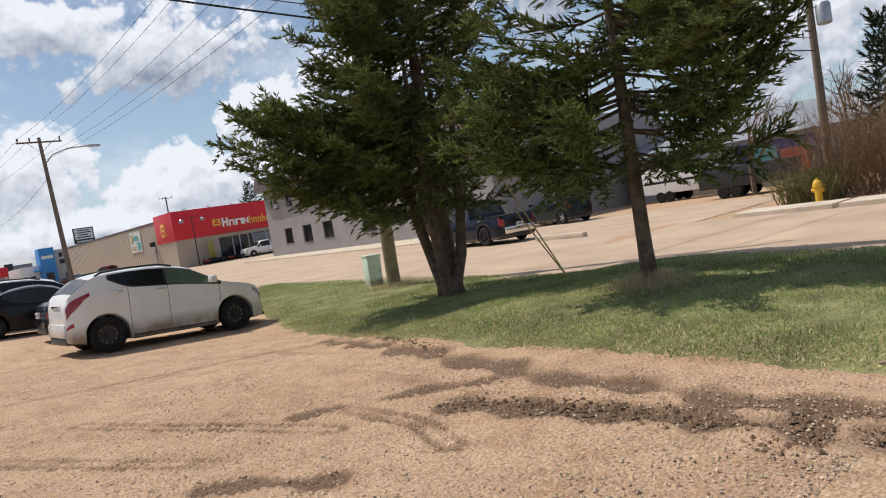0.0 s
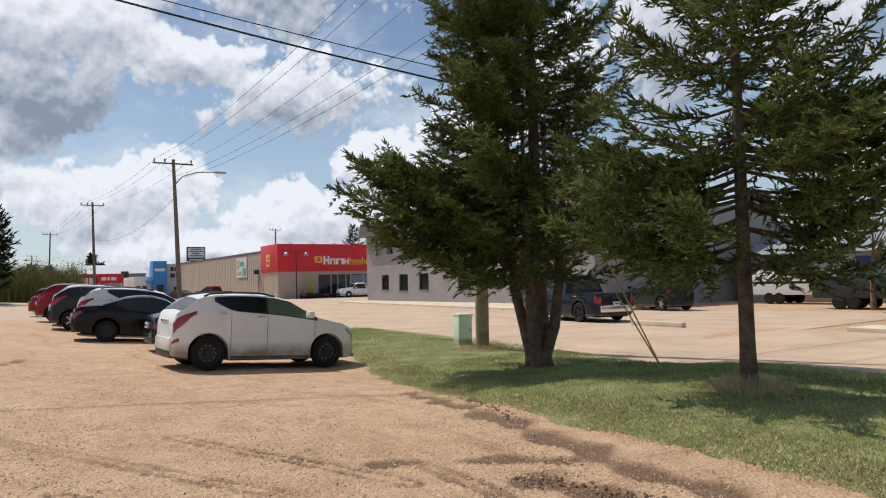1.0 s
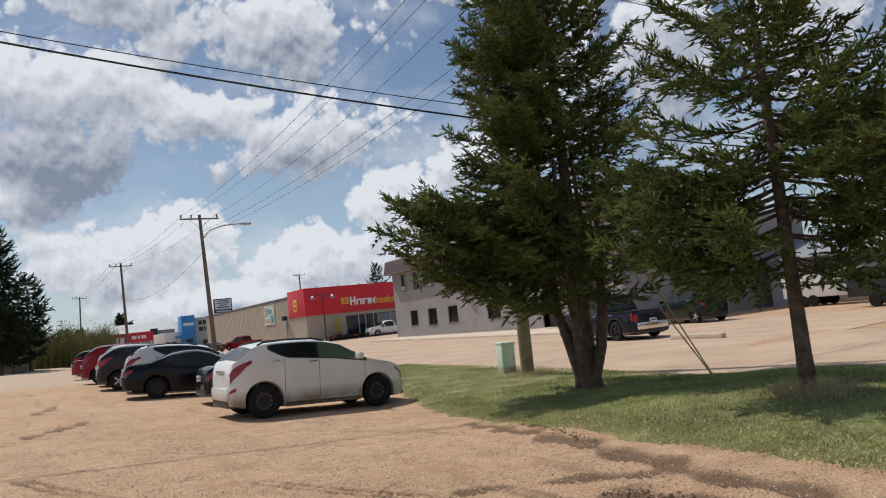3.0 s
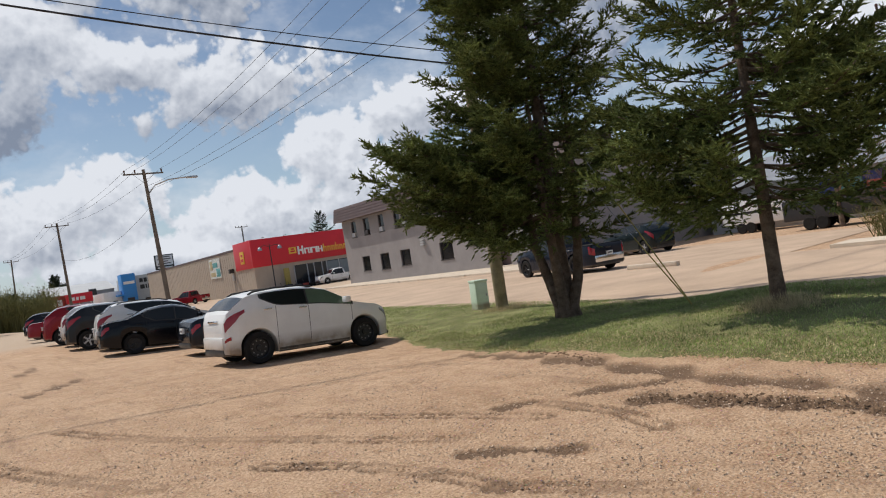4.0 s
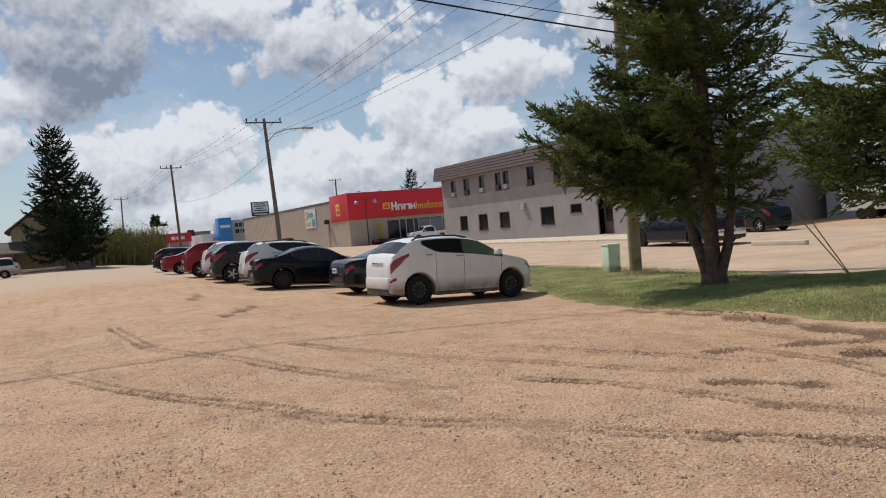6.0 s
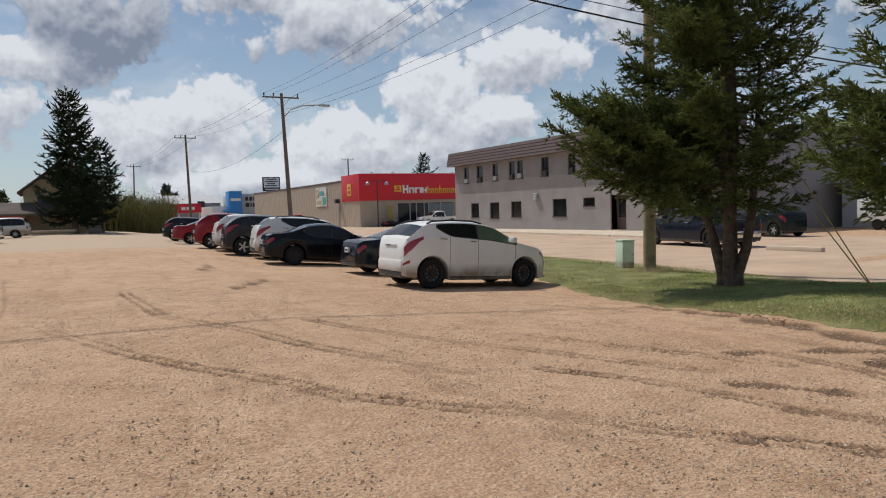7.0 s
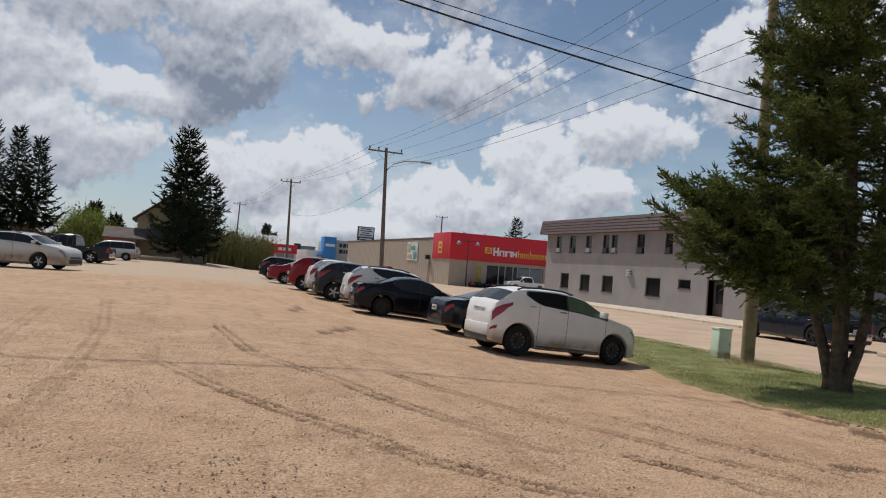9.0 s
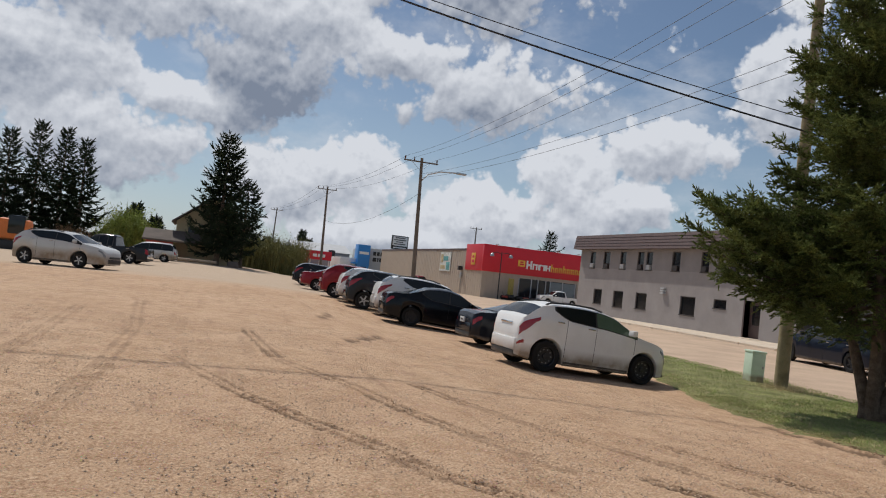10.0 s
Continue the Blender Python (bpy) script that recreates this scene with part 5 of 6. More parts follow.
        part("dark_bar", box_mesh("dark_bar", (-0.079, -0.10, 0.66 * sh.k + 0.05), (-0.0755, 0.10, 0.66 * sh.k + 0.10), BLACK, 0), pl)
    if kind == "pickup":
        part("bed_floor", box_mesh("bed_floor", (0.08, -sh.W / 2 + 0.22, 1.14 * sh.k - 0.005), (0.352 * sh.L, sh.W / 2 - 0.22, 1.14 * sh.k + 0.008), RUBBER, 0), car)
        part("tailgate_handle", box_mesh("tailgate_handle", (-0.02, -0.13, 0.93 * sh.k), (0.01, 0.13, 0.99 * sh.k), BLACK, 0.01), car)
    tyre, rimme, sp = wheel_meshes(sh.r, rim, steel)
    for a in sh.axles:
        for side in (1, -1):
            t = part("wheel", tyre, car)
            t.matrix_local = pose(a, side * (sh.W / 2 - 0.115), sh.r, 0, 17 * (a > 2), 0 if side == -1 else 180)
            part("rim", rimme, t)
            count = 10 if steel else 5
            for n in range(count):
                part("hole_light" if steel else "spoke", sp, t).matrix_local = Matrix.Rotation(2 * math.pi * n / count, 4, "Y")
    return car, sh


PWHITE, PBLACK, PGREY = paint("white_car_paint", (0.80, 0.80, 0.78), 0, 0.62), paint("black_car_paint", (0.003, 0.0035, 0.006), 0, 0), paint("charcoal_car_paint", (0.020, 0.022, 0.026))
PRED, PRED2, PSILVER = paint("dark_red_car_paint", (0.22, 0.012, 0.018), 0.1), paint("red_car_paint", (0.25, 0.014, 0.022)), paint("silver_car_paint", (0.58, 0.57, 0.54), 0.2, 0.9)
PBROWN = paint("brown_car_paint", (0.10, 0.055, 0.045))
PNAVY, PTEAL, PDARK = paint("navy_truck_paint", (0.010, 0.014, 0.026)), paint("dark_green_truck_paint", (0.008, 0.014, 0.015)), paint("slate_car_paint", (0.010, 0.012, 0.018))

suv, suv_sh = vehicle("car", "suv", "white compact SUV with black steel wheels and dusty sills", PWHITE, (4.78, 14.45), 2.0, RIMBLACK, True, rails=True, plate=False, sideglass=VIEWGLASS)
part("reflector", suv_sh.patch("reflector", LAMPRED, 0.004, 0.03, 2.75, 2.95, 0.02, -1, 4, 2), suv)
part("reflector", suv_sh.patch("reflector", LAMPRED, 0.004, 0.03, 2.75, 2.95, 0.02, 1, 4, 2), suv)
part("hatch_badge", box_mesh("hatch_badge", (0.0, -0.30, 1.00), (0.05, 0.30, 1.05), CHROME, 0.01), suv)
part("front_bumper_lip", box_mesh("front_bumper_lip", (4.1, -0.62, 0.23), (4.29, 0.62, 0.30), PLASTIC, 0.02), suv)
part("roof_hatch_glass", suv_sh.patch("roof_hatch_glass", CARGLASS, 0.30, 0.45, 8.0, 9.0, 0.006, 1, 4, 2, True), suv)
vehicle("car", "sedan", "dark slate compact sedan with dusty bumper", PDARK, (5.35, 18.4), -1.0, L=4.5, H=1.43, clad=False)
vehicle("car", "sedan", "shiny black sedan with black wheels", PBLACK, (3.85, 22.9), -6.0, RIMBLACK, L=4.6, H=1.46, clad=False)
vehicle("car", "suv", "white station SUV with roof rails", PWHITE, (4.0, 25.9), -5.0, L=4.6, H=1.68, rails=True)
vehicle("car", "suv", "charcoal grey SUV in the parked row", PGREY, (3.4, 28.6), -5.0, L=4.6, H=1.70)
vehicle("car", "suv", "white SUV with dark rear glass", PWHITE, (3.6, 31.6), -5.0, L=4.6, H=1.72, clad=False)
vehicle("car", "suv", "dark red SUV with silver wheels", PRED, (3.25, 34.6), -5.0, L=4.7, H=1.75)
vehicle("car", "sedan", "small bright red car", PRED2, (3.5, 42.5), -4.0, L=4.3, H=1.42, clad=False)
vehicle("car", "suv", "dark grey SUV at the end of the row", PDARK, (3.7, 50.0), -4.0, L=4.6, H=1.66)
vehicle("pickup_truck", "pickup", "red pickup truck parked beyond the row", PRED2, (27.3, 100.0), 118.0, category="truck", flip=True)
vehicle("car", "sedan", "brown sedan parked by the long store wall", PBROWN, (24.3, 102.0), 112.0, clad=False)
vehicle("car", "suv", "dusty silver SUV with five-spoke wheels", PSILVER, (-11.0, 37.6), -24.0, L=4.75, H=1.68, rails=True)
vehicle("pickup_truck", "pickup", "dusty dark grey crew cab pickup", PGREY, (-7.8, 53.0), 168.0, category="truck", flip=True)
vehicle("minivan", "van", "silver minivan with dark glass", PSILVER, (-6.4, 70.0), 175.0, category="car", flip=True)
vehicle("pickup_truck", "pickup", "white pickup truck before the store entrance", PWHITE, (44.2, 86.0), 183.0, category="truck", flip=True)
vehicle("pickup_truck", "pickup", "navy pickup truck with chrome bumper", PNAVY, (20.9, 20.5), 82.0, RIMBLACK, category="truck", flip=True)
vehicle("car", "suv", "dark older SUV parked by the building", PTEAL, (30.6, 24.9), 80.0, L=4.6, H=1.7, plate=False, flip=True)


# ---- trees and shrubs ----


def needle_tuft(rng, n, length, needle, width):
    """Triangles of one needled shoot along +x, of length 1."""
    t = rng.random(n)
    a = rng.uniform(0, 2 * np.pi, n)
    base = np.stack([t * length, np.zeros(n), np.zeros(n)], -1)
    out = np.stack([np.full(n, 0.75), np.cos(a) * 0.7, np.sin(a) * 0.7], -1)
    tip = base + out * needle * rng.uniform(0.7, 1.15, (n, 1)) * (1 - 0.3 * t[:, None])
    side = np.stack([np.zeros(n), -np.sin(a), np.cos(a)], -1) * width
    tri = [np.stack([base - side, base + side, tip], 1)]
    wide = needle * 0.34
    for a0 in (0.5, 2.1):
        e = np.array([0, np.cos(a0), np.sin(a0)]) * wide
        p, m, q = np.array([-0.02, 0, 0]), np.array([length * 0.5, 0, 0]), np.array([length * 1.05, 0, 0])
        tri.append(np.array([[p, m + e * 0.9, m - e * 0.9], [q, m - e * 0.9, m + e * 0.9]]))
    return np.concatenate(tri)


def frames_for(d, rng):
    """Right-handed frames whose first axis is d."""
    d = d / np.linalg.norm(d, axis=1, keepdims=True)
    up = np.tile([[0.0, 0.0, 1.0]], (len(d), 1)) + rng.normal(0, 0.25, d.shape)
    e2 = np.cross(up, d)
    e2 /= np.linalg.norm(e2, axis=1, keepdims=True) + 1e-9
    e3 = np.cross(d, e2)
    return np.stack([d, e2, e3], 2)


def spruce(base, height, reach, first, label, mat=NEEDLE, seed=1, whorls=26, per=6, shoots=1.0, tuft=(11, 0.175, 0.047, 0.0080), trunk_r=0.16, stems=1, lean=(0, 0), ragged=0.25, power=0.8, droop=0.25, skip=(), gap=0.16, extra=()):
    """A spruce: tapered trunk, whorls of limbs that sink and turn up at the tips, shoots covered with needles."""
    rng = np.random.default_rng(seed)
    tree = thing("spruce_tree", label, "tree", "spruces")
    bx, by, bz = base
    lx, ly = lean

    def axis(z):
        f = z / height
        return np.array([bx + lx * f * f * height, by + ly * f * f * height, bz + z])

    wood, wr, tw_p, tw_d, tw_s = [], [], [], [], []
    zs = np.linspace(0, height, 14)
    part("trunk", tube_mesh("trunk", [axis(z) + (0, 0, -0.15 if z == 0 else 0) for z in zs], [trunk_r * ((1 - z / height) ** 0.85) * (1.35 if z == 0 else 1.0) + 0.012 for z in zs], BARK, 12), tree, "rough brown bark trunk")
    for k in range(1, stems):
        a = 2 * math.pi * k / (stems - 1) + 0.6
        sway = rng.normal(0, 0.05, (6, 2))
        pts = [(bx + math.cos(a) * r + w[0], by + math.sin(a) * r + w[1], bz + z) for (r, z), w in zip(((0.14, -0.15), (0.19, 0.35), (0.34, 0.95), (0.50, 1.8), (0.58, 3.3), (0.6, 5.5)), sway)]
        part("stem", tube_mesh("stem", pts, [0.20, 0.15, 0.12, 0.10, 0.07, 0.03], BARK, 10), tree, "dark leaning side stem")
    limbs, plan = [], []
    for w in range(whorls):
        f = (w + 0.5) / whorls
        z = first + (height - first) * f ** 0.92
        for b in range(per):
            a = 2 * math.pi * (b + rng.random() * 0.8) / per + w * 1.9
            rel = (height - z) / (height - first)
            L = reach * (0.10 + 0.90 * rel ** power) * (1 + ragged * rng.normal())
            if f < 0.10:
                L *= 0.80
            L = max(0.25, min(L, reach * 1.25))
            for (a0, a1, f0, f1, k2) in skip:
                if a0 < math.degrees(a) % 360 < a1 and f0 < f < f1:
                    L *= k2
            if L < 0.2:
                continue
            plan.append((a, z + rng.normal(0, 0.12), L, rel))
    for a0, a1, z0, z1, count, l0, l1 in extra:
        for k in range(count):
            plan.append((radians(rng.uniform(a0, a1)), rng.uniform(z0, z1), rng.uniform(l0, l1), 0.8))
    for a, zz, L, rel in plan:
        d = np.array([math.cos(a), math.sin(a), 0])
        sink = droop * (0.3 + 0.9 * rel) * L * rng.uniform(0.6, 1.3)
        rise = 0.18 * L * (1 - rel * 0.6) + 0.05 + 0.38 * L * max(0.0, 0.75 - rel) + (0.16 * L if gap < 0.12 and rel < 0.72 else 0.0)
        p0 = axis(zz)
        t = np.linspace(0, 1, 9)[:, None]
        side = np.array([-d[1], d[0], 0]) * rng.normal(0, 0.08) * L
        P = p0 + d * L * t + side * t * t + np.array([0, 0, 1]) * (-sink * np.sin(t * 2.0) + (rise + sink * 0.75) * t ** 2.2)
        limbs.append((P, 0.010 + 0.009 * L))
        n = max(5, int(L / 0.07 * shoots))
        for k in range(n):
            u = 0.14 + 0.86 * ((k + rng.random()) / n) ** (0.7 if gap < 0.12 else 1.0)
            i = min(int(u * 8), 7)
            q = P[i] + (P[i + 1] - P[i]) * (u * 8 - i)
            tan = P[i + 1] - P[i]
            tan /= np.linalg.norm(tan)
            sgn = 1 if k % 2 else -1
            lat = np.cross(tan, [0, 0, 1.0])
            lat /= np.linalg.norm(lat) + 1e-9
            sl = (0.16 + 0.50 * (1 - u) * min(1.0, L / 2.0) + 0.12 * rng.random()) * min(1.0, 0.35 + L / 2.2)
            if gap < 0.12:
                sl = (0.30 + 0.26 * (1 - u) + 0.14 * rng.random()) * min(1.0, 0.45 + L / 2.4)
            dirv = tan * rng.uniform(0.55, 0.95) + lat * sgn * rng.uniform(0.5, 0.95) + np.array([0, 0, rng.normal(0.04, 0.46) if gap < 0.12 else rng.normal(-0.10, 0.28)])
            dirv /= np.linalg.norm(dirv)
            m = max(1, int(sl / gap))
            for j in range(m):
                s0 = q + dirv * sl * j / m + np.array([0, 0, -0.03 * j])
                tw_p.append(s0)
                tw_d.append(dirv + rng.normal(0, 0.22, 3))
                tw_s.append(rng.uniform(0.75, 1.2))
                if gap < 0.12:
                    for sg in (-1, 1):
                        tw_p.append(s0)
                        tw_d.append(dirv * 0.75 + np.cross(dirv, [0, 0, 1.0]) * 0.7 * sg + rng.normal(0, 0.25, 3))
                        tw_s.append(rng.uniform(0.6, 1.0))
                if j and rng.random() < 0.65:
                    tw_p.append(s0)
                    tw_d.append(dirv * 0.7 + lat * sgn * -0.6 * rng.choice((-1, 1)) + rng.normal(0, 0.25, 3))
                    tw_s.append(rng.uniform(0.55, 0.9))
        tw_p.append(P[7])
        tw_d.append(P[8] - P[7])
        tw_s.append(1.2)
    verts, faces = [], []
    for P, r in limbs:
        n0 = len(verts)
        for i in range(0, 9, 2):
            rr = r * (1 - i / 9.5)
            for k in range(4):
                c, s = math.cos(k * math.pi / 2), math.sin(k * math.pi / 2)
                verts.append((P[i][0] + rr * c * 0.7, P[i][1] + rr * c * 0.7, P[i][2] + rr * s))
        for i in range(4):
            for k in range(4):
                faces.append((n0 + i * 4 + k, n0 + i * 4 + (k + 1) % 4, n0 + i * 4 + 4 + (k + 1) % 4, n0 + i * 4 + 4 + k))
    part("limb", mesh_from("limb", verts, faces, BARK, flat=True), tree)
    tw_p, F, S = np.array(tw_p), frames_for(np.array(tw_d), rng), np.array(tw_s)
    out = []
    kinds = [needle_tuft(rng, *tuft) for _ in range(6)]
    which = rng.integers(0, 6, len(tw_p))
    for i, t in enumerate(kinds):
        s = which == i
        out.append(np.einsum("nab,tkb->ntka", F[s] * S[s][:, None, None], t) + tw_p[s][:, None, None])
    V = np.concatenate([o.reshape(-1, 3, 3) for o in out])
    part("crown", tri_mesh("crown", V, mat), tree, "dense green needles")
    return tree


TB1, TB2 = (10.80, 10.70), (9.60, 4.80)
spruce((*TB1, float(gz(*TB1)) - 0.05), 12.0, 2.75, 1.9, "tall dark green spruce with several stems on the verge", seed=7, whorls=26, per=7, tuft=(11, 0.16, 0.052, 0.0085), trunk_r=0.16, stems=5, ragged=0.20, power=0.85, droop=0.16, skip=((200, 330, 0.0, 0.12, 0.6), (330, 360, 0.0, 0.15, 0.7)), gap=0.105, shoots=1.0, extra=((138, 176, 3.0, 4.4, 24, 2.9, 4.3), (140, 172, 2.5, 3.1, 7, 2.5, 3.5), (100, 205, 2.7, 4.8, 20, 1.8, 2.9), (100, 220, 5.0, 6.8, 14, 2.1, 2.8), (110, 215, 6.5, 9.6, 18, 1.6, 2.2), (0, 360, 5.5, 10.0, 20, 0.9, 1.5)))
spruce((*TB2, float(gz(*TB2)) - 0.05), 8.3, 2.45, 1.7, "open-branched green spruce with bare lower trunk", seed=12, whorls=20, per=5, tuft=(12, 0.175, 0.054, 0.0085), trunk_r=0.10, ragged=0.24, power=1.15, droop=0.16, shoots=1.0, gap=0.11, extra=((290, 350, 1.9, 4.2, 14, 1.8, 2.8), (110, 170, 1.9, 3.4, 12, 1.6, 2.6), (0, 360, 6.4, 7.9, 8, 0.4, 0.8)))
FAR_TUFT = (18, 0.6, 0.20, 0.035)
spruce((-1.6, 84.0, 0.4), 14.6, 3.6, 1.6, "tall dark spruce beside the tan house", NEEDLE_DARK, 21, 24, 7, 0.36, FAR_TUFT, 0.3, power=0.72, ragged=0.3)
spruce((1.2, 88.0, 0.4), 10.0, 2.3, 2.0, "dark spruce behind the taller one", NEEDLE_DARK, 22, 16, 6, 0.30, FAR_TUFT, 0.2, power=0.55)
for k, (x, y, h, r) in enumerate(((-17.6, 95, 13.0, 3.2), (-20.0, 96, 14.3, 3.0), (-22.6, 95, 14.5, 3.3), (-25.4, 94, 13.0, 3.2), (-29, 96, 15, 3.4), (-33, 95, 14, 3.4))):
    spruce((x, y, 0.3), h, r, 1.2, "dark spruce in the row behind the yard", NEEDLE_DARK, 30 + k, 22, 6, 0.34, FAR_TUFT, 0.25, power=1.0)
spruce((59.4, 125, 0), 12.6, 3.0, 2.0, "dark spruce behind the store roof", NEEDLE_DARK, 41, 16, 6, 0.28, FAR_TUFT, 0.25)
spruce((33.5, 9.6, 0), 6.4, 1.5, 0.8, "spruce top behind the bare shrubs", NEEDLE_DARK, 42, 16, 6, 0.5, (30, 0.45, 0.12, 0.02), 0.12)
for k, (x, y, h) in enumerate(((26.0, 232, 11.5), (29.0, 236, 9.0), (14.0, 215, 7.5), (9.0, 190, 7.0), (-13.5, 120, 7.5), (-10.8, 124, 6.0))):
    spruce((x, y, 0), h, h * 0.24, 0.8, "distant dark spruce on the skyline", NEEDLE_DARK, 50 + k, 13, 6, 0.2, (20, 0.9, 0.4, 0.08), 0.2)


def thicket(name, label, area, n, hgt, spread, mat, seed, width=0.012, forks=5, leaf=None, category="shrub"):
    """Many thin bare stems with forks, as flat-sided sticks."""
    rng = np.random.default_rng(seed)
    x, y = area(rng, n)
    z = gz(x, y)
    T = []
    h = hgt(x, y) * rng.uniform(0.65, 1.08, n)
    d = np.stack([rng.normal(0, spread, n), rng.normal(0, spread, n), np.ones(n)], -1)
    P = np.stack([x, y, z - 0.05], -1)
    M = P + d * (h * 0.5)[:, None]
    E = M + (d + rng.normal(0, 0.22, (n, 3)))[:, :3] * (h * 0.5)[:, None]

    def stick(a, b, wa, wb):
        ax = rng.uniform(0, np.pi, len(a))
        s = np.stack([np.cos(ax), np.sin(ax), np.zeros(len(a))], -1)
        T.append(np.stack([a - s * wa, a + s * wa, b + s * wb], 1))
        T.append(np.stack([a - s * wa, b + s * wb, b - s * wb], 1))

    stick(P, M, width, width * 0.75)
    stick(M, E, width * 0.75, width * 0.3)
    for _ in range(forks):
        u = rng.uniform(0.2, 1.0, (n, 1))
        a = M + (E - M) * u
        a = np.where(rng.random((n, 1)) < 0.35, P + (M - P) * (0.4 + 0.6 * u), a)
        b = a + (np.concatenate([rng.normal(0, 0.45, (n, 2)), rng.uniform(0.2, 0.9, (n, 1))], 1)) * (h * 0.24)[:, None]
        stick(a, b, width * 0.5, width * 0.2)
        if leaf is not None:
            s = rng.normal(0, leaf, (n, 2, 3))
            T.append(np.stack([b, b + s[:, 0], b + s[:, 1]], 1))
    ob = part(name, tri_mesh(name, np.concatenate(T), mat))
    tagged(ob, label, category, kind="stuff")


thicket("shrub_hedge", "dense brown leafless shrub hedge behind the hydrant", lambda r, n: (r.uniform(26.2, 30.0, n), r.uniform(-16, 10.4, n)), 4800, lambda x, y: 2.6 + 0.45 * np.sin(y * 0.9) - 0.25 * np.abs(x - 28.2), 0.46, TWIG, 61, 0.011, 14)
thicket("shrub_greening", "low greening stems at the hedge foot", lambda r, n: (r.uniform(25.6, 27.0, n), r.uniform(9.0, 10.8, n)), 500, lambda x, y: 1.1 + 0 * y, 0.45, WILLOW, 62, 0.012, 6, 0.03)
thicket("willow_thicket", "greenish brown willow thicket along the street", lambda r, n: (r.uniform(0.5, 11.0, n), r.uniform(104, 120, n)), 4200, lambda x, y: 4.2 + 0.5 * np.sin(x * 1.3), 0.12, WILLOW, 63, 0.03, 5, 0.10)
thicket("willow_thicket", "grey-green brush beyond the street end", lambda r, n: (r.uniform(-14, 16, n), r.uniform(150, 190, n)), 3000, lambda x, y: 4.5 + 0.8 * np.sin(x * 0.7), 0.14, WILLOW, 64, 0.05, 5, 0.16)
thicket("yard_brush", "spring-green bush behind the parked trucks", lambda r, n: (r.normal(-12.0, 1.3, n), r.uniform(92, 97, n)), 1500, lambda x, y: 5.0 - 0.8 * np.abs(x + 12.0), 0.2, LEAFBUD, 65, 0.03, 6, 0.14)
thicket("yard_brush", "brown brush at the foot of the spruces", lambda r, n: (r.uniform(-40, -15, n), r.uniform(86, 92, n)), 2200, lambda x, y: 2.2 + 0.4 * np.sin(x), 0.2, TWIG, 66, 0.03, 5)
thicket("base_tuft", "dry grass tuft round the spruce foot", lambda r, n: (r.normal(9.5, 0.28, n), r.normal(4.75, 0.30, n)), 900, lambda x, y: 0.34 - 0.22 * np.hypot(x - 9.5, y - 4.75), 0.45, DRY, 67, 0.005, 3, category="grass")
thicket("base_tuft", "dry grass tuft round the pole foot", lambda r, n: (r.normal(12.2, 0.38, n), r.normal(14.7, 0.35, n)), 900, lambda x, y: 0.22 + 0 * x, 0.6, DRY, 68, 0.005, 3, category="grass")
thicket("base_tuft", "brown needle litter under the old spruce", lambda r, n: (r.normal(10.5, 0.6, n), r.normal(10.6, 0.5, n)), 900, lambda x, y: 0.07 + 0 * x, 1.2, TWIG, 69, 0.006, 3, category="grass")

thicket("needle_litter", "brown fallen needles and twigs under the spruces", lambda r, n: (r.normal(10.2, 0.75, n), r.uniform(3.6, 11.6, n)), 5200, lambda x, y: 0.05 + 0 * x, 1.6, LITTER, 75, 0.007, 4, category="litter")


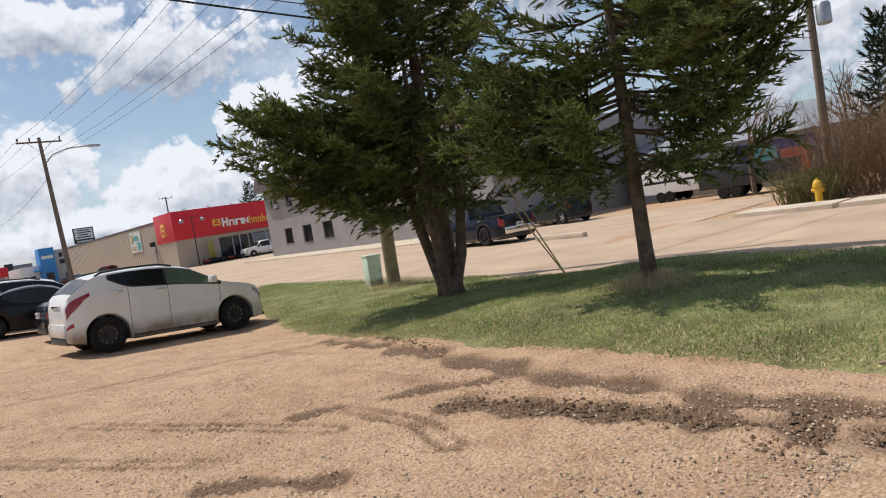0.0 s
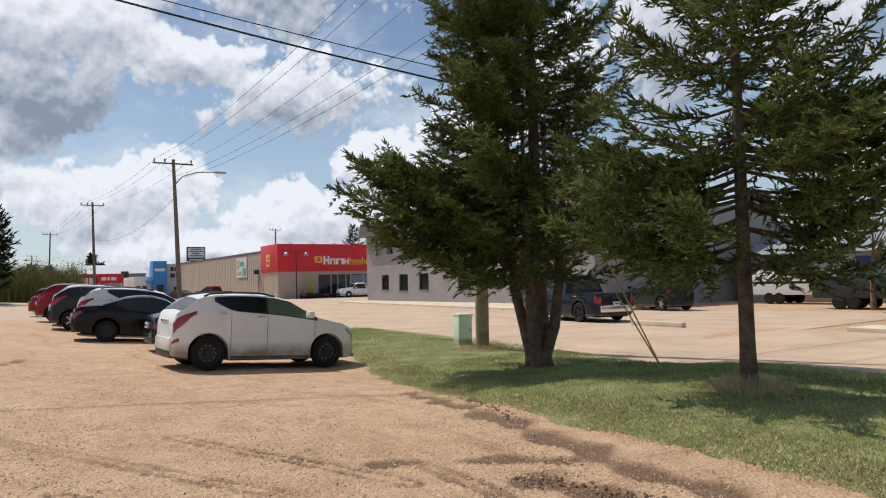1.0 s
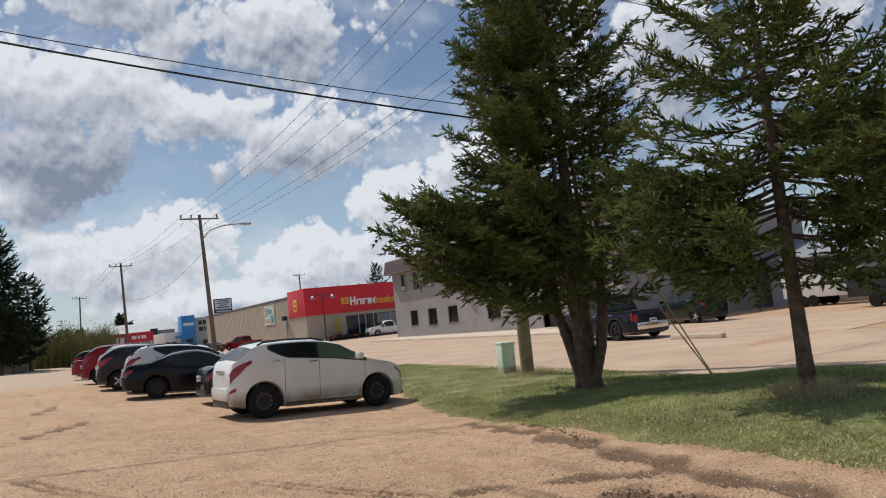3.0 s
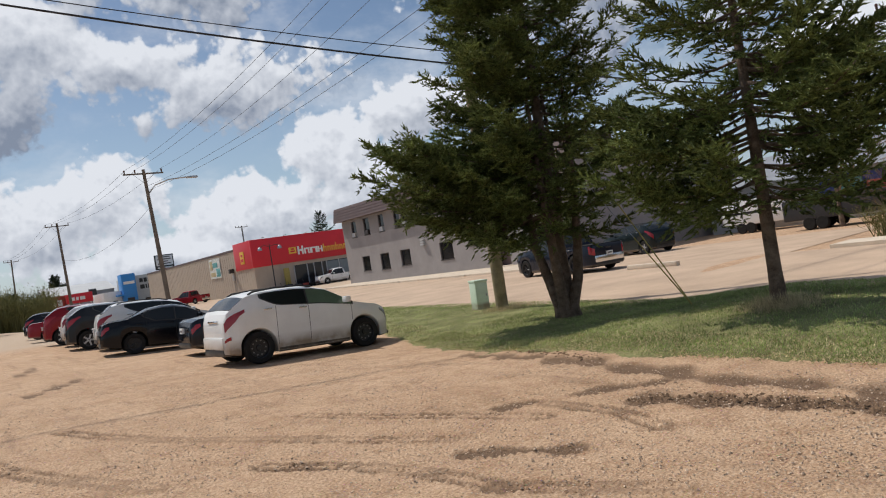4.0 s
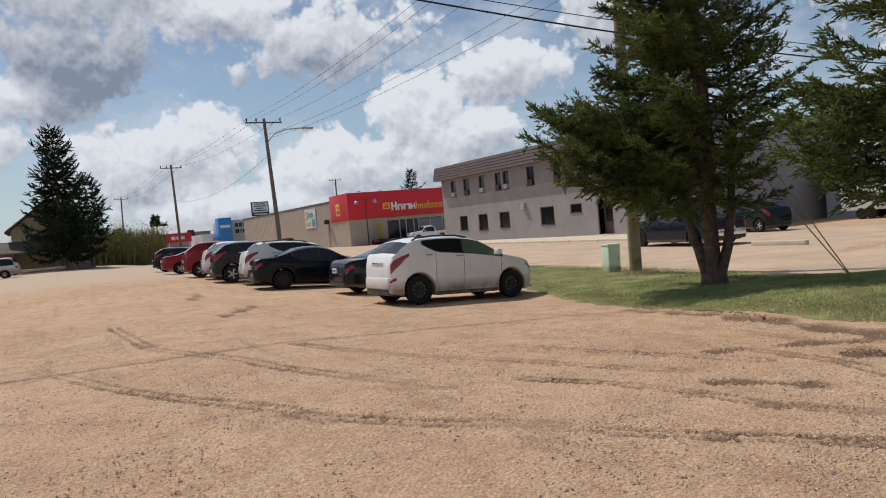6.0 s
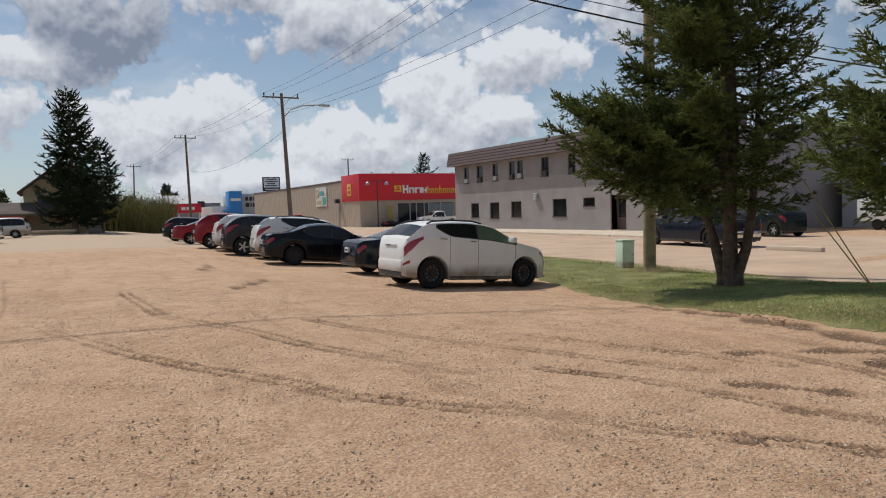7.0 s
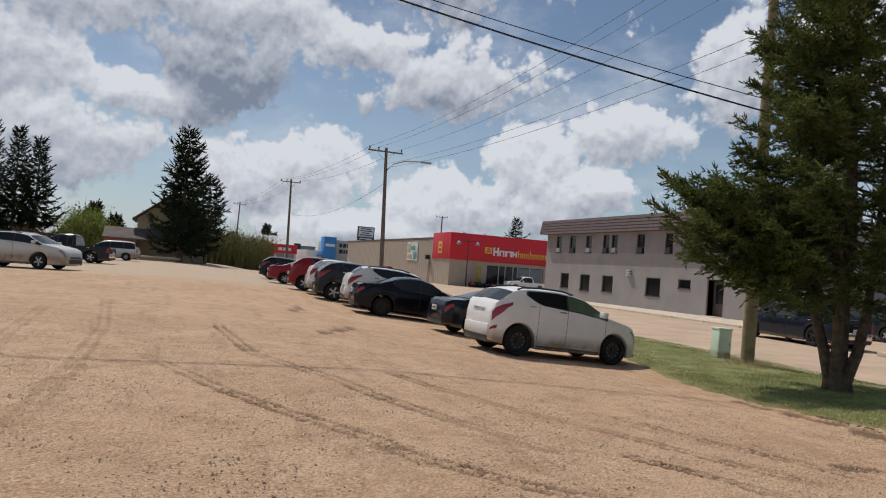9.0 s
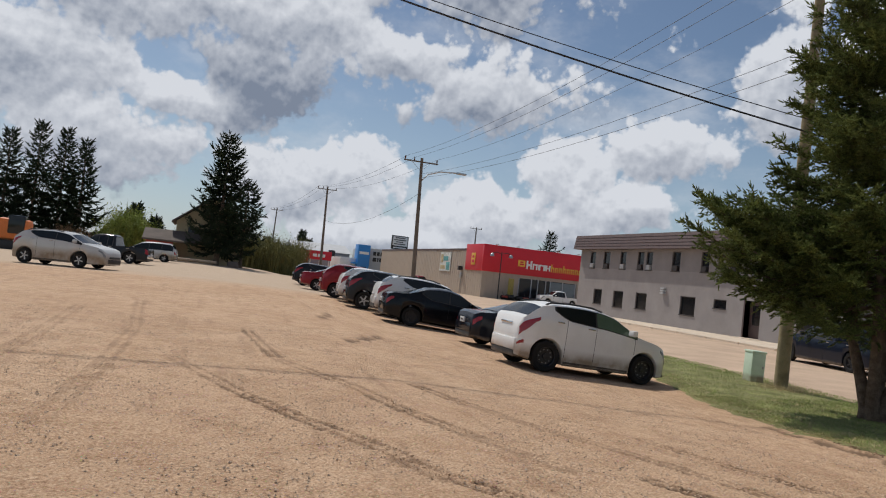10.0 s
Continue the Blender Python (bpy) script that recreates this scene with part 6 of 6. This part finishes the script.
def bare_tree(base, height, label, seed, mat=TWIG, r0=0.14):
    """A leafless tree grown by forking."""
    rng = np.random.default_rng(seed)
    t = thing("bare_tree", label, "tree", "bare trees")
    T, level = [], [(np.array(base, float) + (0, 0, -0.2), np.array([0.03, 0.02, 1.0]), height * 0.32, r0)]
    trunk_pts = None
    for depth in range(6):
        nxt = []
        for p, d, l, r in level:
            d = d / np.linalg.norm(d)
            q = p + d * l
            if depth == 0:
                trunk_pts = (p, q)
            for k in range(2):
                s = np.cross(d, rng.normal(0, 1, 3))
                s /= np.linalg.norm(s) + 1e-9
                T.append((p - s * r, p + s * r, q + s * r * 0.65))
                T.append((p - s * r, q + s * r * 0.65, q - s * r * 0.65))
            for k in range(3 if depth < 5 else 0):
                nd = d + rng.normal(0, 0.42, 3) + np.array([0, 0, 0.12])
                nxt.append((p + d * l * rng.uniform(0.6, 1.0), nd, l * rng.uniform(0.62, 0.82), r * 0.58))
        level = nxt
    part("trunk", tube_mesh("trunk", [trunk_pts[0], trunk_pts[1]], [r0, r0 * 0.7], BARK, 8), t)
    part("branch", tri_mesh("branch", np.array(T[4:]), mat), t)


bare_tree((36, 17.0, 0), 6.5, "bare grey-brown tree behind the hedge", 71)
bare_tree((35, 9.0, 0), 7.0, "bare brown tree behind the hedge", 72)
bare_tree((36, 5.0, 0), 7.0, "bare brown tree behind the hedge", 73)
bare_tree((38, 13.0, 0), 6.5, "bare brown tree behind the hedge", 74)

# ---- things by the far yard ----
lg = thing("log_pile", "stack of pale weathered timber by the thicket", "timber")
for k, (y, z) in enumerate(((79.5, 0.55), (79.9, 0.55), (80.3, 0.55), (79.7, 0.9), (80.1, 0.9))):
    part("log", tube_mesh("log", [(-6.2 + 0.2 * k, y, z), (-2.2 + 0.15 * k, y, z)], 0.16, TIMBER, 8), lg)
bn = thing("stone_block", "reddish boulder by the spruce foot", "stone")
slab_box("block", (-0.5, 80.5, 0.2), (0.7, 81.5, 1.2), SHINGLE, bn, "", 0.4)
for k, x in enumerate((-21.5, -18.6)):
    ex = thing("excavator", "orange digging machine parked behind the silver car", "machine", "orange machines")
    z = 0.3
    slab_box("tracks", (x - 1.3, 69, z), (x + 1.3, 71.4, z + 0.8), BLACK, ex, "", 0.2)
    slab_box("house_body", (x - 1.3, 69.2, z + 0.9), (x + 1.2, 71.2, z + 2.7), ORANGE, ex, "rounded orange engine cover", 0.35)
    slab_box("cab", (x - 0.4, 69.1, z + 1.4), (x + 0.9, 70.4, z + 3.0), CARGLASS, ex, "", 0.15)
    part("boom", tube_mesh("boom", [(x - 1.2, 70.2, z + 1.6), (x - 3.0, 70.0, z + 3.4), (x - 4.6, 69.8, z + 1.6)], 0.22, ORANGE, 6), ex)
